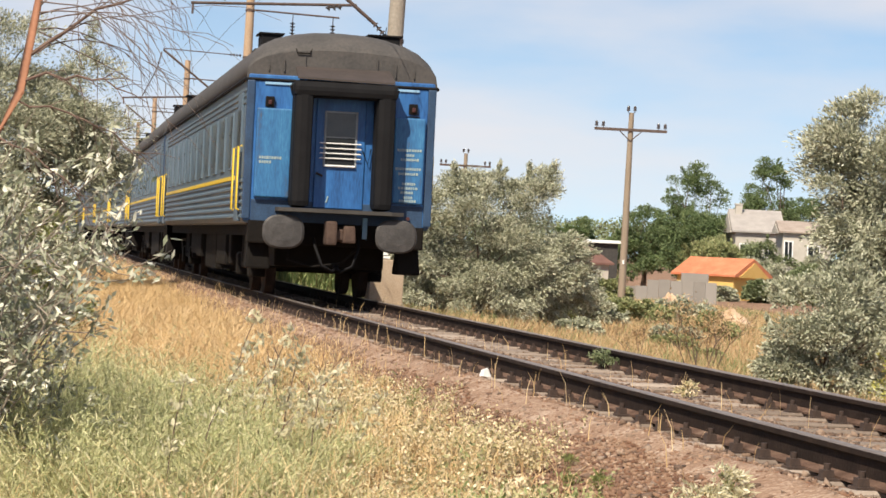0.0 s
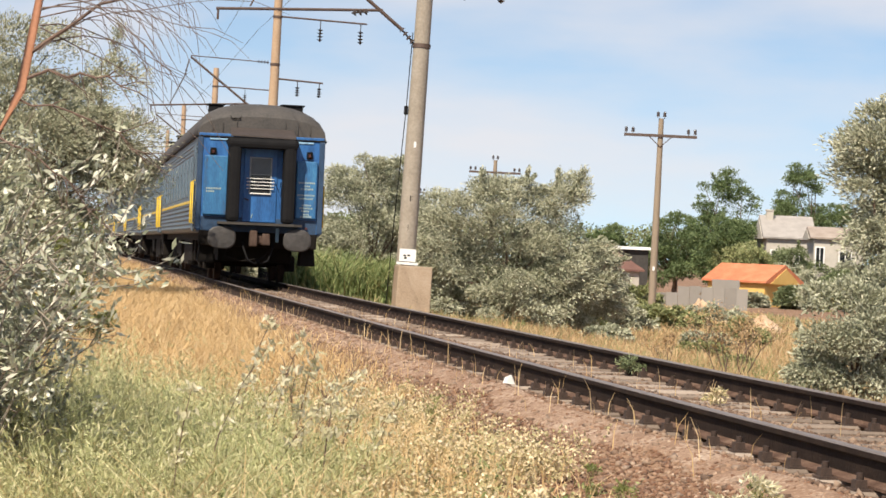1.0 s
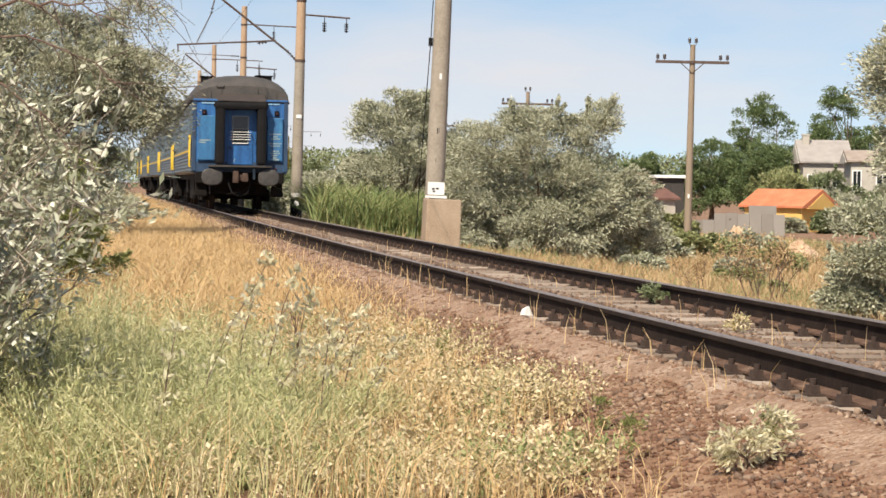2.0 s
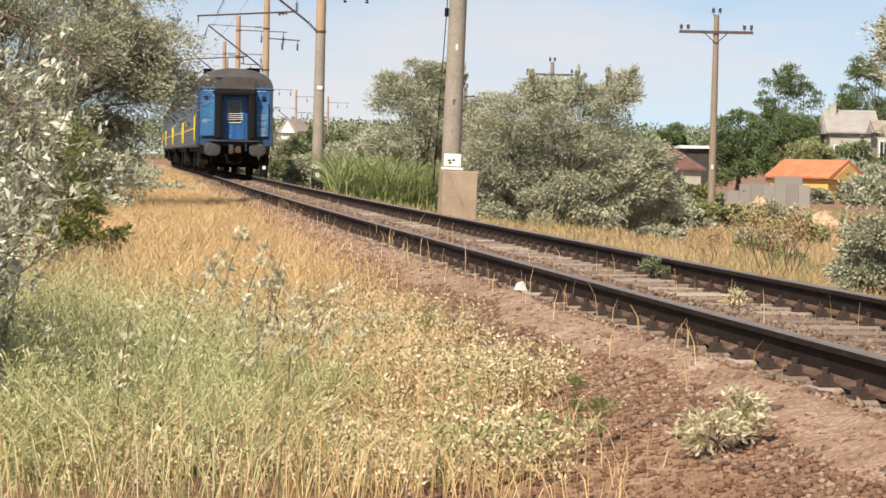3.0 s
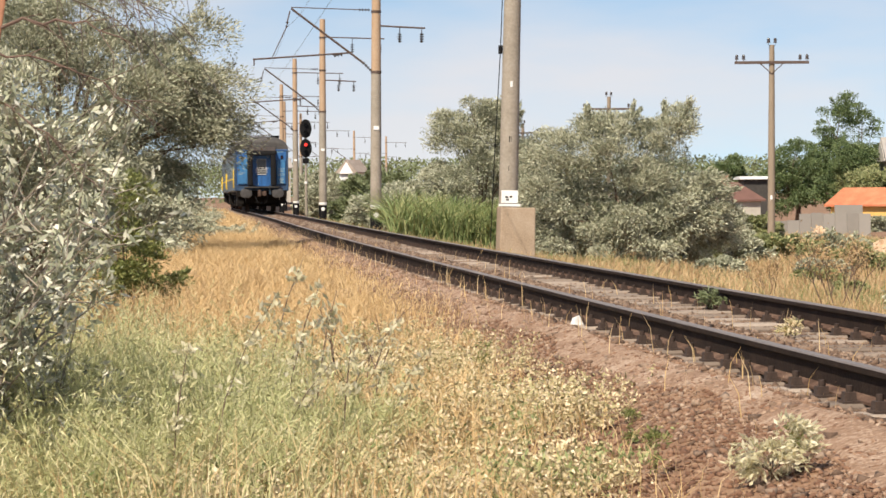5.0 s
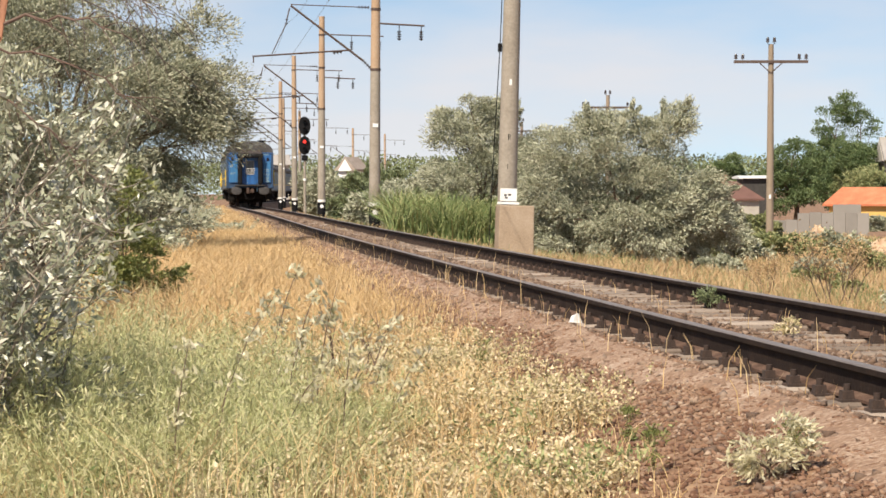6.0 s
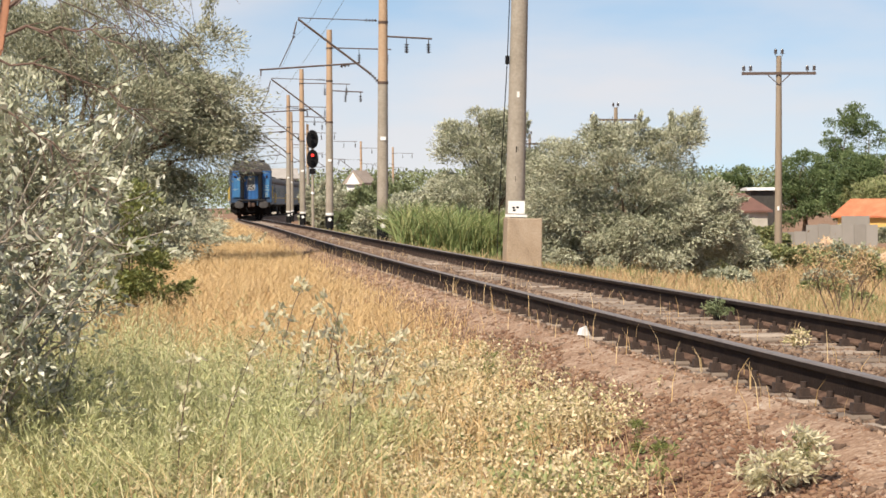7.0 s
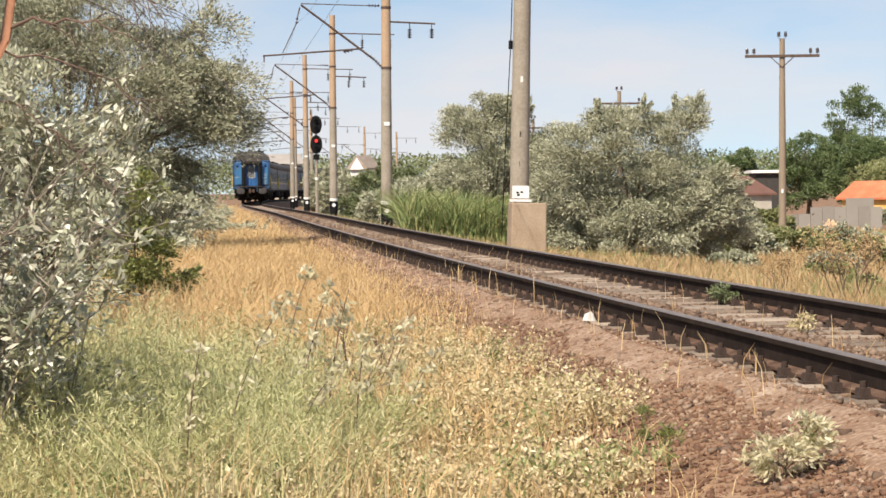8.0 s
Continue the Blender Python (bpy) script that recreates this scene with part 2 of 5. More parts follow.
def ground_z(x, y):
    """Height of the bare ground."""
    x, y = np.asarray(x, float), np.asarray(y, float)
    d = lateral(x, y)
    left = np.interp(d, [-60, -8, -3.4, -2.3, -1.5, -1.14, -1.0, -0.7, -0.55, 0.05, 0.2, 1.0, 1.4, 1.9, 3.2, 5.5, 14, 60], [-0.9, -0.62, -0.55, -0.43, -0.27, -0.168, -0.205, -0.225, -0.176, -0.178, -0.215, -0.22, -0.27, -0.42, -0.75, -1.05, -1.72, -2.0])
    bumps = 0.05 * np.sin(x * 1.7 + y * 0.6) * np.sin(y * 1.1 - x * 0.4) + 0.03 * np.sin(x * 4.1 + 1) * np.sin(y * 3.3)
    return left + bumps * np.clip((np.abs(d) - 1.6) / 1.0, 0, 1)


M_LEAF2 = mat("dull_green_leaf", [(0.085, 0.115, 0.05), (0.16, 0.195, 0.09), (0.26, 0.29, 0.155)], 0.4, 0.6, per="island", sheer=0.1)
M_YELLOWLEAF = mat("yellow_green_leaf", [(0.20, 0.24, 0.04), (0.36, 0.36, 0.08), (0.50, 0.44, 0.12)], 0.7, 0.6, per="island", sheer=0.2)
M_DUST = mat("pale_dust", [(0.13, 0.068, 0.04), (0.27, 0.17, 0.11), (0.55, 0.45, 0.36)], 3.0, 0.95, bump=0.9, bump_scale=45, fine=0.6)
M_CHIP = mat("pale_stone_chips", [(0.12, 0.066, 0.042), (0.24, 0.15, 0.10), (0.42, 0.32, 0.24)], 9, 0.95, bump=0.4, per="island")
M_CLOD = mat("reddish_clods", [(0.085, 0.040, 0.024), (0.18, 0.094, 0.057), (0.30, 0.195, 0.13)], 9, 0.95, bump=0.4, per="island")


# ---- ground and track ----
def build_ground():
    xs = np.concatenate([np.linspace(-3000, -70, 14), np.linspace(-60, -12, 30), np.linspace(-11, -4, 30), np.linspace(-3.94, 2.5, 130), np.linspace(2.6, 14, 60), np.linspace(15, 70, 60), np.linspace(80, 3000, 14)])
    ys = np.concatenate([np.linspace(-800, -12, 8), np.linspace(-10, 60, 260), np.linspace(60.6, 330, 300), np.linspace(340, 4500, 20)])
    gx, gy = np.meshgrid(xs, ys)
    gx = gx + np.interp(gy, _y[:1000], _x[:1000]) * np.clip(1 - np.abs(gx) / 400, 0, 1)
    gz = ground_z(gx, gy)
    v = np.stack([gx.ravel(), gy.ravel(), gz.ravel()], 1)
    w = len(xs)
    i = (np.arange(len(ys) - 1)[:, None] * w + np.arange(w - 1)[None, :]).ravel()
    ob = raw("ground", v, np.stack([i, i + 1, i + w + 1, i + w], 1), M_GROUND)
    tagged(ob, "bare brown earth and dry soil beside the railway", "ground", kind="structure")


RAIL_PROFILE = [(-0.075, -0.18), (0.075, -0.18), (0.075, -0.165), (0.012, -0.145), (0.010, -0.05), (0.036, -0.038), (0.036, -0.008), (0.027, 0.0), (-0.027, 0.0), (-0.036, -0.008), (-0.036, -0.038), (-0.010, -0.05), (-0.012, -0.145), (-0.075, -0.165)]


def build_rail(lat, parent):
    bm = bmesh.new()
    rings = [[rail_pos(-25 + k, lat + u, w) for u, w in RAIL_PROFILE] for k in range(520)]
    loft(bm, rings, True, False, True)
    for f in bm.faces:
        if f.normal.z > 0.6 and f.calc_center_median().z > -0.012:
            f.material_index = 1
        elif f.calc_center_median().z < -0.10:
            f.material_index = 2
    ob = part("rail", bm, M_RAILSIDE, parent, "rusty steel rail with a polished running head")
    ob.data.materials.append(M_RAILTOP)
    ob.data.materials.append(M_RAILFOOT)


def sleeper_mesh(seed):
    rnd = random.Random(seed)
    bm = bmesh.new()
    for v in box(bm, -1.18, 1.18, -0.105, 0.105, -0.36, -0.185):
        v.co += Vector((rnd.uniform(-0.03, 0.03), rnd.uniform(-0.012, 0.012), rnd.uniform(-0.008, 0.006)))
    bmesh.ops.bevel(bm, geom=list(bm.edges), offset=0.018, segments=1, affect="EDGES")
    me = bpy.data.meshes.new("sleeper")
    bm.to_mesh(me)
    bm.free()
    me.materials.append(M_SLEEPER)
    return me


def plate_mesh():
    bm = bmesh.new()
    box(bm, -0.17, 0.17, -0.07, 0.07, -0.195, -0.172)
    for u in (-0.125, 0.125):
        box(bm, u - 0.035, u + 0.03, -0.045, 0.032, -0.178, -0.128, taper=0.9)
        tube(bm, [(u, -0.005, -0.135), (u, -0.005, -0.095)], 0.02, 7)
    me = bpy.data.meshes.new("tie_plate")
    bm.to_mesh(me)
    bm.free()
    me.materials.append(M_CLIP)
    return me


def along(s, lat=0.0, z=0.0):
    return Matrix.Translation(rail_pos(s, lat, z)) @ Matrix.Rotation(-heading(s), 4, "Z")


def build_track():
    track = thing("track", Matrix(), "single railway track with rusty rails on weathered wooden sleepers", "railway track", kind="structure")
    for lat in (-0.795, 0.795):
        build_rail(lat, track)
    meshes, plate = [sleeper_mesh(k) for k in range(6)], plate_mesh()
    rnd = random.Random(4)
    for k in range(250):
        s = -9 + 0.545 * k
        ob = new("sleeper", meshes[rnd.randrange(6)])
        ob.parent = track
        ob.matrix_basis = along(s + rnd.uniform(-0.02, 0.02)) @ pose(0, 0, rnd.uniform(-0.012, 0.006), 0, 0, rnd.uniform(-1.2, 1.2))
        if k < 150:
            for lat in (-0.795, 0.795):
                p = new("tie_plate", plate)
                p.parent = ob
                p.matrix_basis = pose(lat, 0, 0)
    bm = bmesh.new()
    for k in range(250, 880):
        m = along(-9 + 0.545 * k)
        v = box(bm, -1.18, 1.18, -0.105, 0.105, -0.36, -0.185)
        for q in v:
            q.co = m @ q.co
    tagged(part("far_sleepers", bm, M_SLEEPER, track), kind="stuff")


def scatter_stones(name, n, srange, lats, size, material, label, seed):
    """Broken stones of uneven size lying on the bed."""
    r = np.random.default_rng(seed)
    s = srange[0] + (srange[1] - srange[0]) * r.random(n) ** 1.6
    lat = r.uniform(lats[0], lats[1], n)
    a = np.interp(s, _s, _psi)
    x, y = np.interp(s, _s, _x) + lat * np.cos(a), np.interp(s, _s, _y) - lat * np.sin(a)
    z = ground_z(x, y)
    unit = np.array([(1, 0, 0), (-1, 0, 0), (0, 1, 0), (0, -1, 0), (0, 0, 1), (0, 0, -0.6)], float)
    sz = size[0] + (size[1] - size[0]) * r.random(n) ** 2.5
    sz = sz * (1 + s.clip(0) * 0.012)
    turn = r.normal(size=(n, 3, 3))
    q, _ = np.linalg.qr(turn)
    v = unit[None] * (0.55 + 0.9 * r.random((n, 6, 1)))
    v = np.einsum("nij,nkj->nki", q, v) * sz[:, None, None] * np.array([1, 1, 0.7])
    v += np.stack([x, y, z + sz * 0.15], 1)[:, None]
    f = np.array([(0, 2, 4), (2, 1, 4), (1, 3, 4), (3, 0, 4), (2, 0, 5), (1, 2, 5), (3, 1, 5), (0, 3, 5)])
    faces = (np.arange(n)[:, None, None] * 6 + f[None]).reshape(-1, 3)
    return tagged(raw(name, v.reshape(-1, 3), faces, material), label, "stones", kind="stuff")


# ---- plants ----
def leaf_quads(c, length, width, rng, up=0.2, axis=None):
    """Folded lozenge leaves at the places c."""
    n = len(c)
    a = rng.normal(size=(n, 3)) if axis is None else axis + rng.normal(size=(n, 3)) * 0.55
    a[:, 2] += up
    a /= np.linalg.norm(a, axis=1)[:, None]
    b = np.cross(a, rng.normal(size=(n, 3)))
    b /= np.linalg.norm(b, axis=1)[:, None] + 1e-9
    m = np.cross(a, b)
    ln = (length * (0.6 + 0.8 * rng.random(n)))[:, None]
    wd = (width * (0.6 + 0.8 * rng.random(n)))[:, None]
    v = np.stack([c - a * ln / 2, c + b * wd / 2 + m * wd * 0.18, c + a * ln / 2, c - b * wd / 2 + m * wd * 0.18], 1)
    return v.reshape(-1, 3)


def quads_of(v):
    return np.arange(len(v)).reshape(-1, 4)


def bush(name, base, blobs, clumps, per, leaf, material, label, category, seed, sigma=0.16, trunk=0.06, limbs=26, droop=0.25, bark=None, group="", pad=0.34):
    """A shrub or tree: tapered trunk, limbs out to leafy pads with gaps between them, loose sprigs on top. blobs: centres and radii from the base."""
    rng = np.random.default_rng(seed)
    rnd = random.Random(seed)
    top = thing(name, Matrix.Translation(base), label, category, group)
    bl = np.array(blobs, float)
    heart = Vector(bl[:, :3].mean(axis=0))
    # pads on the outer skin of the crown
    cs, rs = [], []
    for k, b in enumerate(bl):
        mean = b[3:].mean()
        r0 = min(0.75, max(0.045, pad * mean))
        n = int(2.75 * (b[3] * b[5] + b[4] * b[5] + b[3] * b[4]) / 3 / (r0 * r0)) + 3
        d = rng.normal(size=(n, 3))
        d[:, 2] += 0.15
        d /= np.linalg.norm(d, axis=1)[:, None]
        c = b[:3] + d * b[3:] * (0.62 + 0.42 * rng.random((n, 1)) ** 0.7)
        ok = c[:, 2] > 0.03
        for o, q in enumerate(bl):
            if o != k:
                ok &= np.linalg.norm((c - q[:3]) / q[3:], axis=1) > 0.62
        cs.append(c[ok])
        rs.append(r0 * (0.55 + 0.85 * rng.random(ok.sum())))
    c, r = np.concatenate(cs), np.concatenate(rs)
    n = len(c)
    total = clumps * per
    # leaves over the upper dome of every pad, hanging outwards
    w = r ** 2
    which = rng.choice(n, int(total * 0.78), p=w / w.sum())
    d = rng.normal(size=(len(which), 3))
    d[:, 2] += 0.6
    d /= np.linalg.norm(d, axis=1)[:, None]
    out = c - np.array(heart)
    out /= np.linalg.norm(out, axis=1)[:, None] + 1e-9
    ragged = 0.5 + 0.55 * rng.random((len(which), 1)) + 0.25 * np.sin(d[:, :1] * 7 + which[:, None]) * np.cos(d[:, 1:2] * 6 + 2.1 * which[:, None])
    p = c[which] + d * r[which][:, None] * ragged * np.array([1.1, 1.1, 0.72]) + out[which] * r[which][:, None] * 0.25
    ax = d * 0.8 + out[which] * 0.8
    ax[:, 2] -= droop
    # loose sprigs standing out of the skin
    m = max(3, n // 4)
    pick = rng.choice(n, m)
    k = max(2, int(total * 0.10 / m))
    sd = out[pick] * 0.7 + rng.normal(size=(m, 3)) * 0.5
    sd[:, 2] += 0.45
    sd /= np.linalg.norm(sd, axis=1)[:, None]
    t = rng.random((m, k, 1))
    sp = c[pick][:, None] + sd[:, None] * (0.6 + t * 1.25) * r[pick][:, None, None] + rng.normal(size=(m, k, 3)) * r[pick][:, None, None] * 0.10
    # a thin shaded heart
    core = rng.choice(len(bl), int(total * 0.16))
    e = rng.normal(size=(len(core), 3))
    e /= np.linalg.norm(e, axis=1)[:, None]
    cp = bl[core, :3] + e * bl[core, 3:] * 0.72 * rng.random((len(core), 1)) ** 0.4
    pts = np.concatenate([p, sp.reshape(-1, 3), cp])
    axs = np.concatenate([ax, np.repeat(sd, k, 0), e])
    ok = pts[:, 2] > 0.0
    v = leaf_quads(pts[ok], leaf[0], leaf[1], rng, 0.0, axs[ok])
    raw("crown", v, quads_of(v), material, top)
    bm = bmesh.new()
    fork = Vector((heart.x * 0.35, heart.y * 0.35, max(0.04, heart.z * 0.4)))
    tube(bm, [(0, 0, -0.15), fork * 0.5 + Vector((trunk * 0.4, trunk * 0.3, 0)), fork], [trunk * 1.25, trunk, trunk * 0.8], 8)
    for i in rng.choice(n, min(limbs, n), replace=False):
        tip = Vector(c[i])
        bow = (tip - fork).length * 0.12
        mid = fork.lerp(tip, 0.5) + Vector((rnd.uniform(-bow, bow), rnd.uniform(-bow, bow), rnd.uniform(0, bow * 1.5)))
        tube(bm, [fork, mid, tip], [trunk * 0.5, trunk * 0.28, trunk * 0.08], 5, cap=False)
    part("trunk", bm, bark or M_BARK, top)
    return top


def blades(name, x, y, height, width, material, rng, lean=0.35, label="", category="grass", z=None, curl=0.5):
    """Bent grass blades rooted at the places x, y."""
    n = len(x)
    z = ground_z(x, y) - 0.01 if z is None else z
    az = rng.random(n) * 2 * math.pi
    h = height * (0.55 + 0.75 * rng.random(n))
    ln = lean * rng.random(n) ** 0.8 * h
    dx, dy = np.cos(az), np.sin(az)
    ta = rng.random(n) * math.pi
    wx, wy = np.cos(ta) * width / 2, np.sin(ta) * width / 2
    root = np.stack([x, y, z], 1)
    side = np.stack([wx, wy, 0 * wx], 1)
    mid = root + np.stack([dx * ln * 0.35, dy * ln * 0.35, h * 0.6], 1)
    tip = root + np.stack([dx * ln * (1 + curl), dy * ln * (1 + curl), h], 1)
    v = np.stack([root - side, root + side, mid + side * 0.8, mid - side * 0.8, tip + side * 0.25, tip - side * 0.25], 1).reshape(-1, 3)
    b = np.arange(n)[:, None] * 6
    f = np.concatenate([b + np.array([[0, 1, 2, 3]]), b + np.array([[3, 2, 4, 5]])], 0)
    return tagged(raw(name, v, f, material), label, category, kind="stuff")


def field(n, ymin, ymax, latmin, latmax, rng, power=2.0):
    """Places, thicker towards the camera, in a strip beside the track."""
    u = rng.random(n)
    y = ymin * (ymax / ymin) ** (u ** (1 / power * 1.4))
    lat = latmin + (latmax - latmin) * rng.random(n)
    return np.interp(y, _y[:1000], _x[:1000]) + lat, y


def patch(x, y, scale, seed):
    """Smooth random patches between 0 and 1."""
    r = np.random.default_rng(seed)
    t = 0
    for k in range(4):
        a, b, ph = r.normal(size=3) * scale * (1 + k * 0.7)
        t = t + np.sin(a * x + b * y + ph * 5) / (1 + k * 0.5)
    return 0.5 + 0.5 * np.tanh(t)


def build_grass():
    rng = np.random.default_rng(11)
    # tall dry straw between the bushes and the track bed
    x, y = field(345000, 9.5, 220, -9.0, -1.1, rng)
    lat = lateral(x, y)
    g = patch(x, y, 0.5, 3)
    green = np.clip((-lat - 2.8) / 1.2, 0, 1) * np.clip((24 - y) / 9, 0, 1)
    rim = np.interp(y, [10, 20, 32, 60], [2.0, 1.55, 1.2, 1.15])
    edge = np.clip((-lat - rim) / 0.8, 0.0, 1) ** 1.4
    keep = rng.random(len(x)) < edge * (1 - 0.9 * green) * (0.55 + 0.45 * g)
    xs, ys = x[keep], y[keep]
    hs = (0.13 + 0.25 * np.clip((-lateral(xs, ys) - 1.6) / 2.0, 0, 1)) * (0.7 + 0.5 * patch(xs, ys, 0.9, 8))
    blades("dry_grass", xs, ys, hs, 0.0035 + ys * 0.00013, M_STRAW, rng, 0.8, "tall golden dry grass along the embankment", "dry grass")
    keep = rng.random(len(x)) < green * (0.25 + 0.45 * patch(x, y, 1.1, 5)) * np.clip((-lat - 2.2) / 1.2, 0, 1)
    xs, ys = x[keep], y[keep]
    hs = (0.24 + 0.36 * np.clip((-lateral(xs, ys) - 2.6) / 1.4, 0, 1)) * (0.45 + 0.75 * patch(xs, ys, 1.9, 9))
    blades("green_grass", xs, ys, hs * 0.7, 0.0042 + ys * 0.00012, M_GRASS, rng, 0.95, "tall pale green grass in the foreground", "grass")
    # low leafy weeds in tufts with gaps between them
    def weeds(name, tufts, stems, ymax, latmin, latmax, tall, leaf, material, label, seed, amount, spread=0.07, per=9, up=1.1):
        tx, ty = field(tufts, 10.2, ymax, latmin, latmax, rng)
        k = rng.random(tufts) < amount(tx, ty, lateral(tx, ty))
        tx, ty = tx[k], ty[k]
        size = 0.45 + 0.85 * rng.random(len(tx))
        ax, ay = rng.normal(size=(2, len(tx), stems)) * spread * size[:, None]
        px, py = (tx[:, None] + ax).ravel(), (ty[:, None] + ay).ravel()
        hh = np.repeat(tall * size, stems) * (0.5 + 0.6 * rng.random(len(px)))
        t = 0.15 + 0.85 * rng.random((len(px), per)) ** 0.7
        lx, ly = (ax / spread * 0.28).ravel()[:, None], (ay / spread * 0.28).ravel()[:, None]
        c = np.stack([px[:, None] + lx * t * hh[:, None] + rng.normal(size=t.shape) * 0.012, py[:, None] + ly * t * hh[:, None] + rng.normal(size=t.shape) * 0.012, ground_z(px, py)[:, None] + t * hh[:, None]], 2).reshape(-1, 3)
        v = leaf_quads(c, leaf[0], leaf[1], rng, up)
        tagged(raw(name, v, quads_of(v), material), label, "weeds", kind="stuff")

    weeds("leafy_weeds", 1500, 16, 22, -4.6, -1.7, 0.25, (0.028, 0.013), M_WEED, "low weeds with cream and pale green leaves in the grass", 23,
          lambda a, b, l: np.clip((-l - np.interp(b, [10, 20], [2.1, 1.7])) / 0.4, 0, 1) * np.clip(patch(a, b, 1.1, 21) * 1.7 - 0.15, 0.12, 1) * np.clip((22 - b) / 6, 0, 1), 0.055, 13, 0.4)
    weeds("green_weeds", 300, 14, 24, -5.0, -1.9, 0.26, (0.04, 0.012), M_HERB, "scattered green leafy weeds in the dry grass", 25,
          lambda a, b, l: np.clip((-l - 2.1) / 0.5, 0, 1) * patch(a, b, 0.9, 26), 0.05, 9, 1.2)
    weeds("tall_weeds", 900, 12, 21, -6.0, -2.9, 0.62, (0.050, 0.0062), M_GRASS, "tall pale green leafy weeds in the foreground", 27,
          lambda a, b, l: np.clip((-l - 3.5) / 0.9, 0, 1) * np.clip((21 - b) / 6, 0, 1), 0.10, 14)
    # far side of the track
    x, y = field(230000, 16, 150, 1.9, 34, rng, 1.6)
    g = patch(x, y * 0.5, 0.24, 31)
    lat = lateral(x, y)
    keep = rng.random(len(x)) < np.clip((lat - 1.9) / 0.8, 0, 1)
    x, y, g = x[keep], y[keep], g[keep]
    dry = rng.random(len(x)) < np.where(g > 0.5, 0.82, 0.40)
    for name, m, k, label in (("meadow_straw", M_HAY, dry, "dry yellow grass of the meadow beyond the track"), ("meadow_grass", M_MEADOW, ~dry, "olive green grass of the meadow beyond the track")):
        blades(name, x[k], y[k], (0.12 + 0.22 * rng.random(k.sum())), 0.005 + y[k] * 0.00024, m, rng, 0.5, label)
    # stalks among the sleepers
    s = rng.uniform(-4, 60, 420)
    lt = rng.choice([-1.1, -1.25, -1.0, -1.5, 0.3, -0.3, 1.2], 420) + rng.normal(size=420) * 0.12
    a = np.interp(s, _s, _psi)
    blades("track_stalks", np.interp(s, _s, _x) + lt * np.cos(a), np.interp(s, _s, _y) - lt * np.sin(a), 0.22, 0.006, M_STRAW, rng, 0.35, "sparse dry stalks growing beside the rail", "dry grass")


def reeds():
    rng = np.random.default_rng(40)
    x = rng.uniform(-1.2, 3.4, 8500)
    y = rng.uniform(80, 90, 8500)
    base = ground_z(x, y)
    ob = blades("reeds", x, y, 1.35 * (0.6 + 0.5 * patch(x, y, 0.8, 2)), 0.042, M_REED, rng, 0.9, "dense green and yellowing reeds behind the mast", "reeds")
    return ob


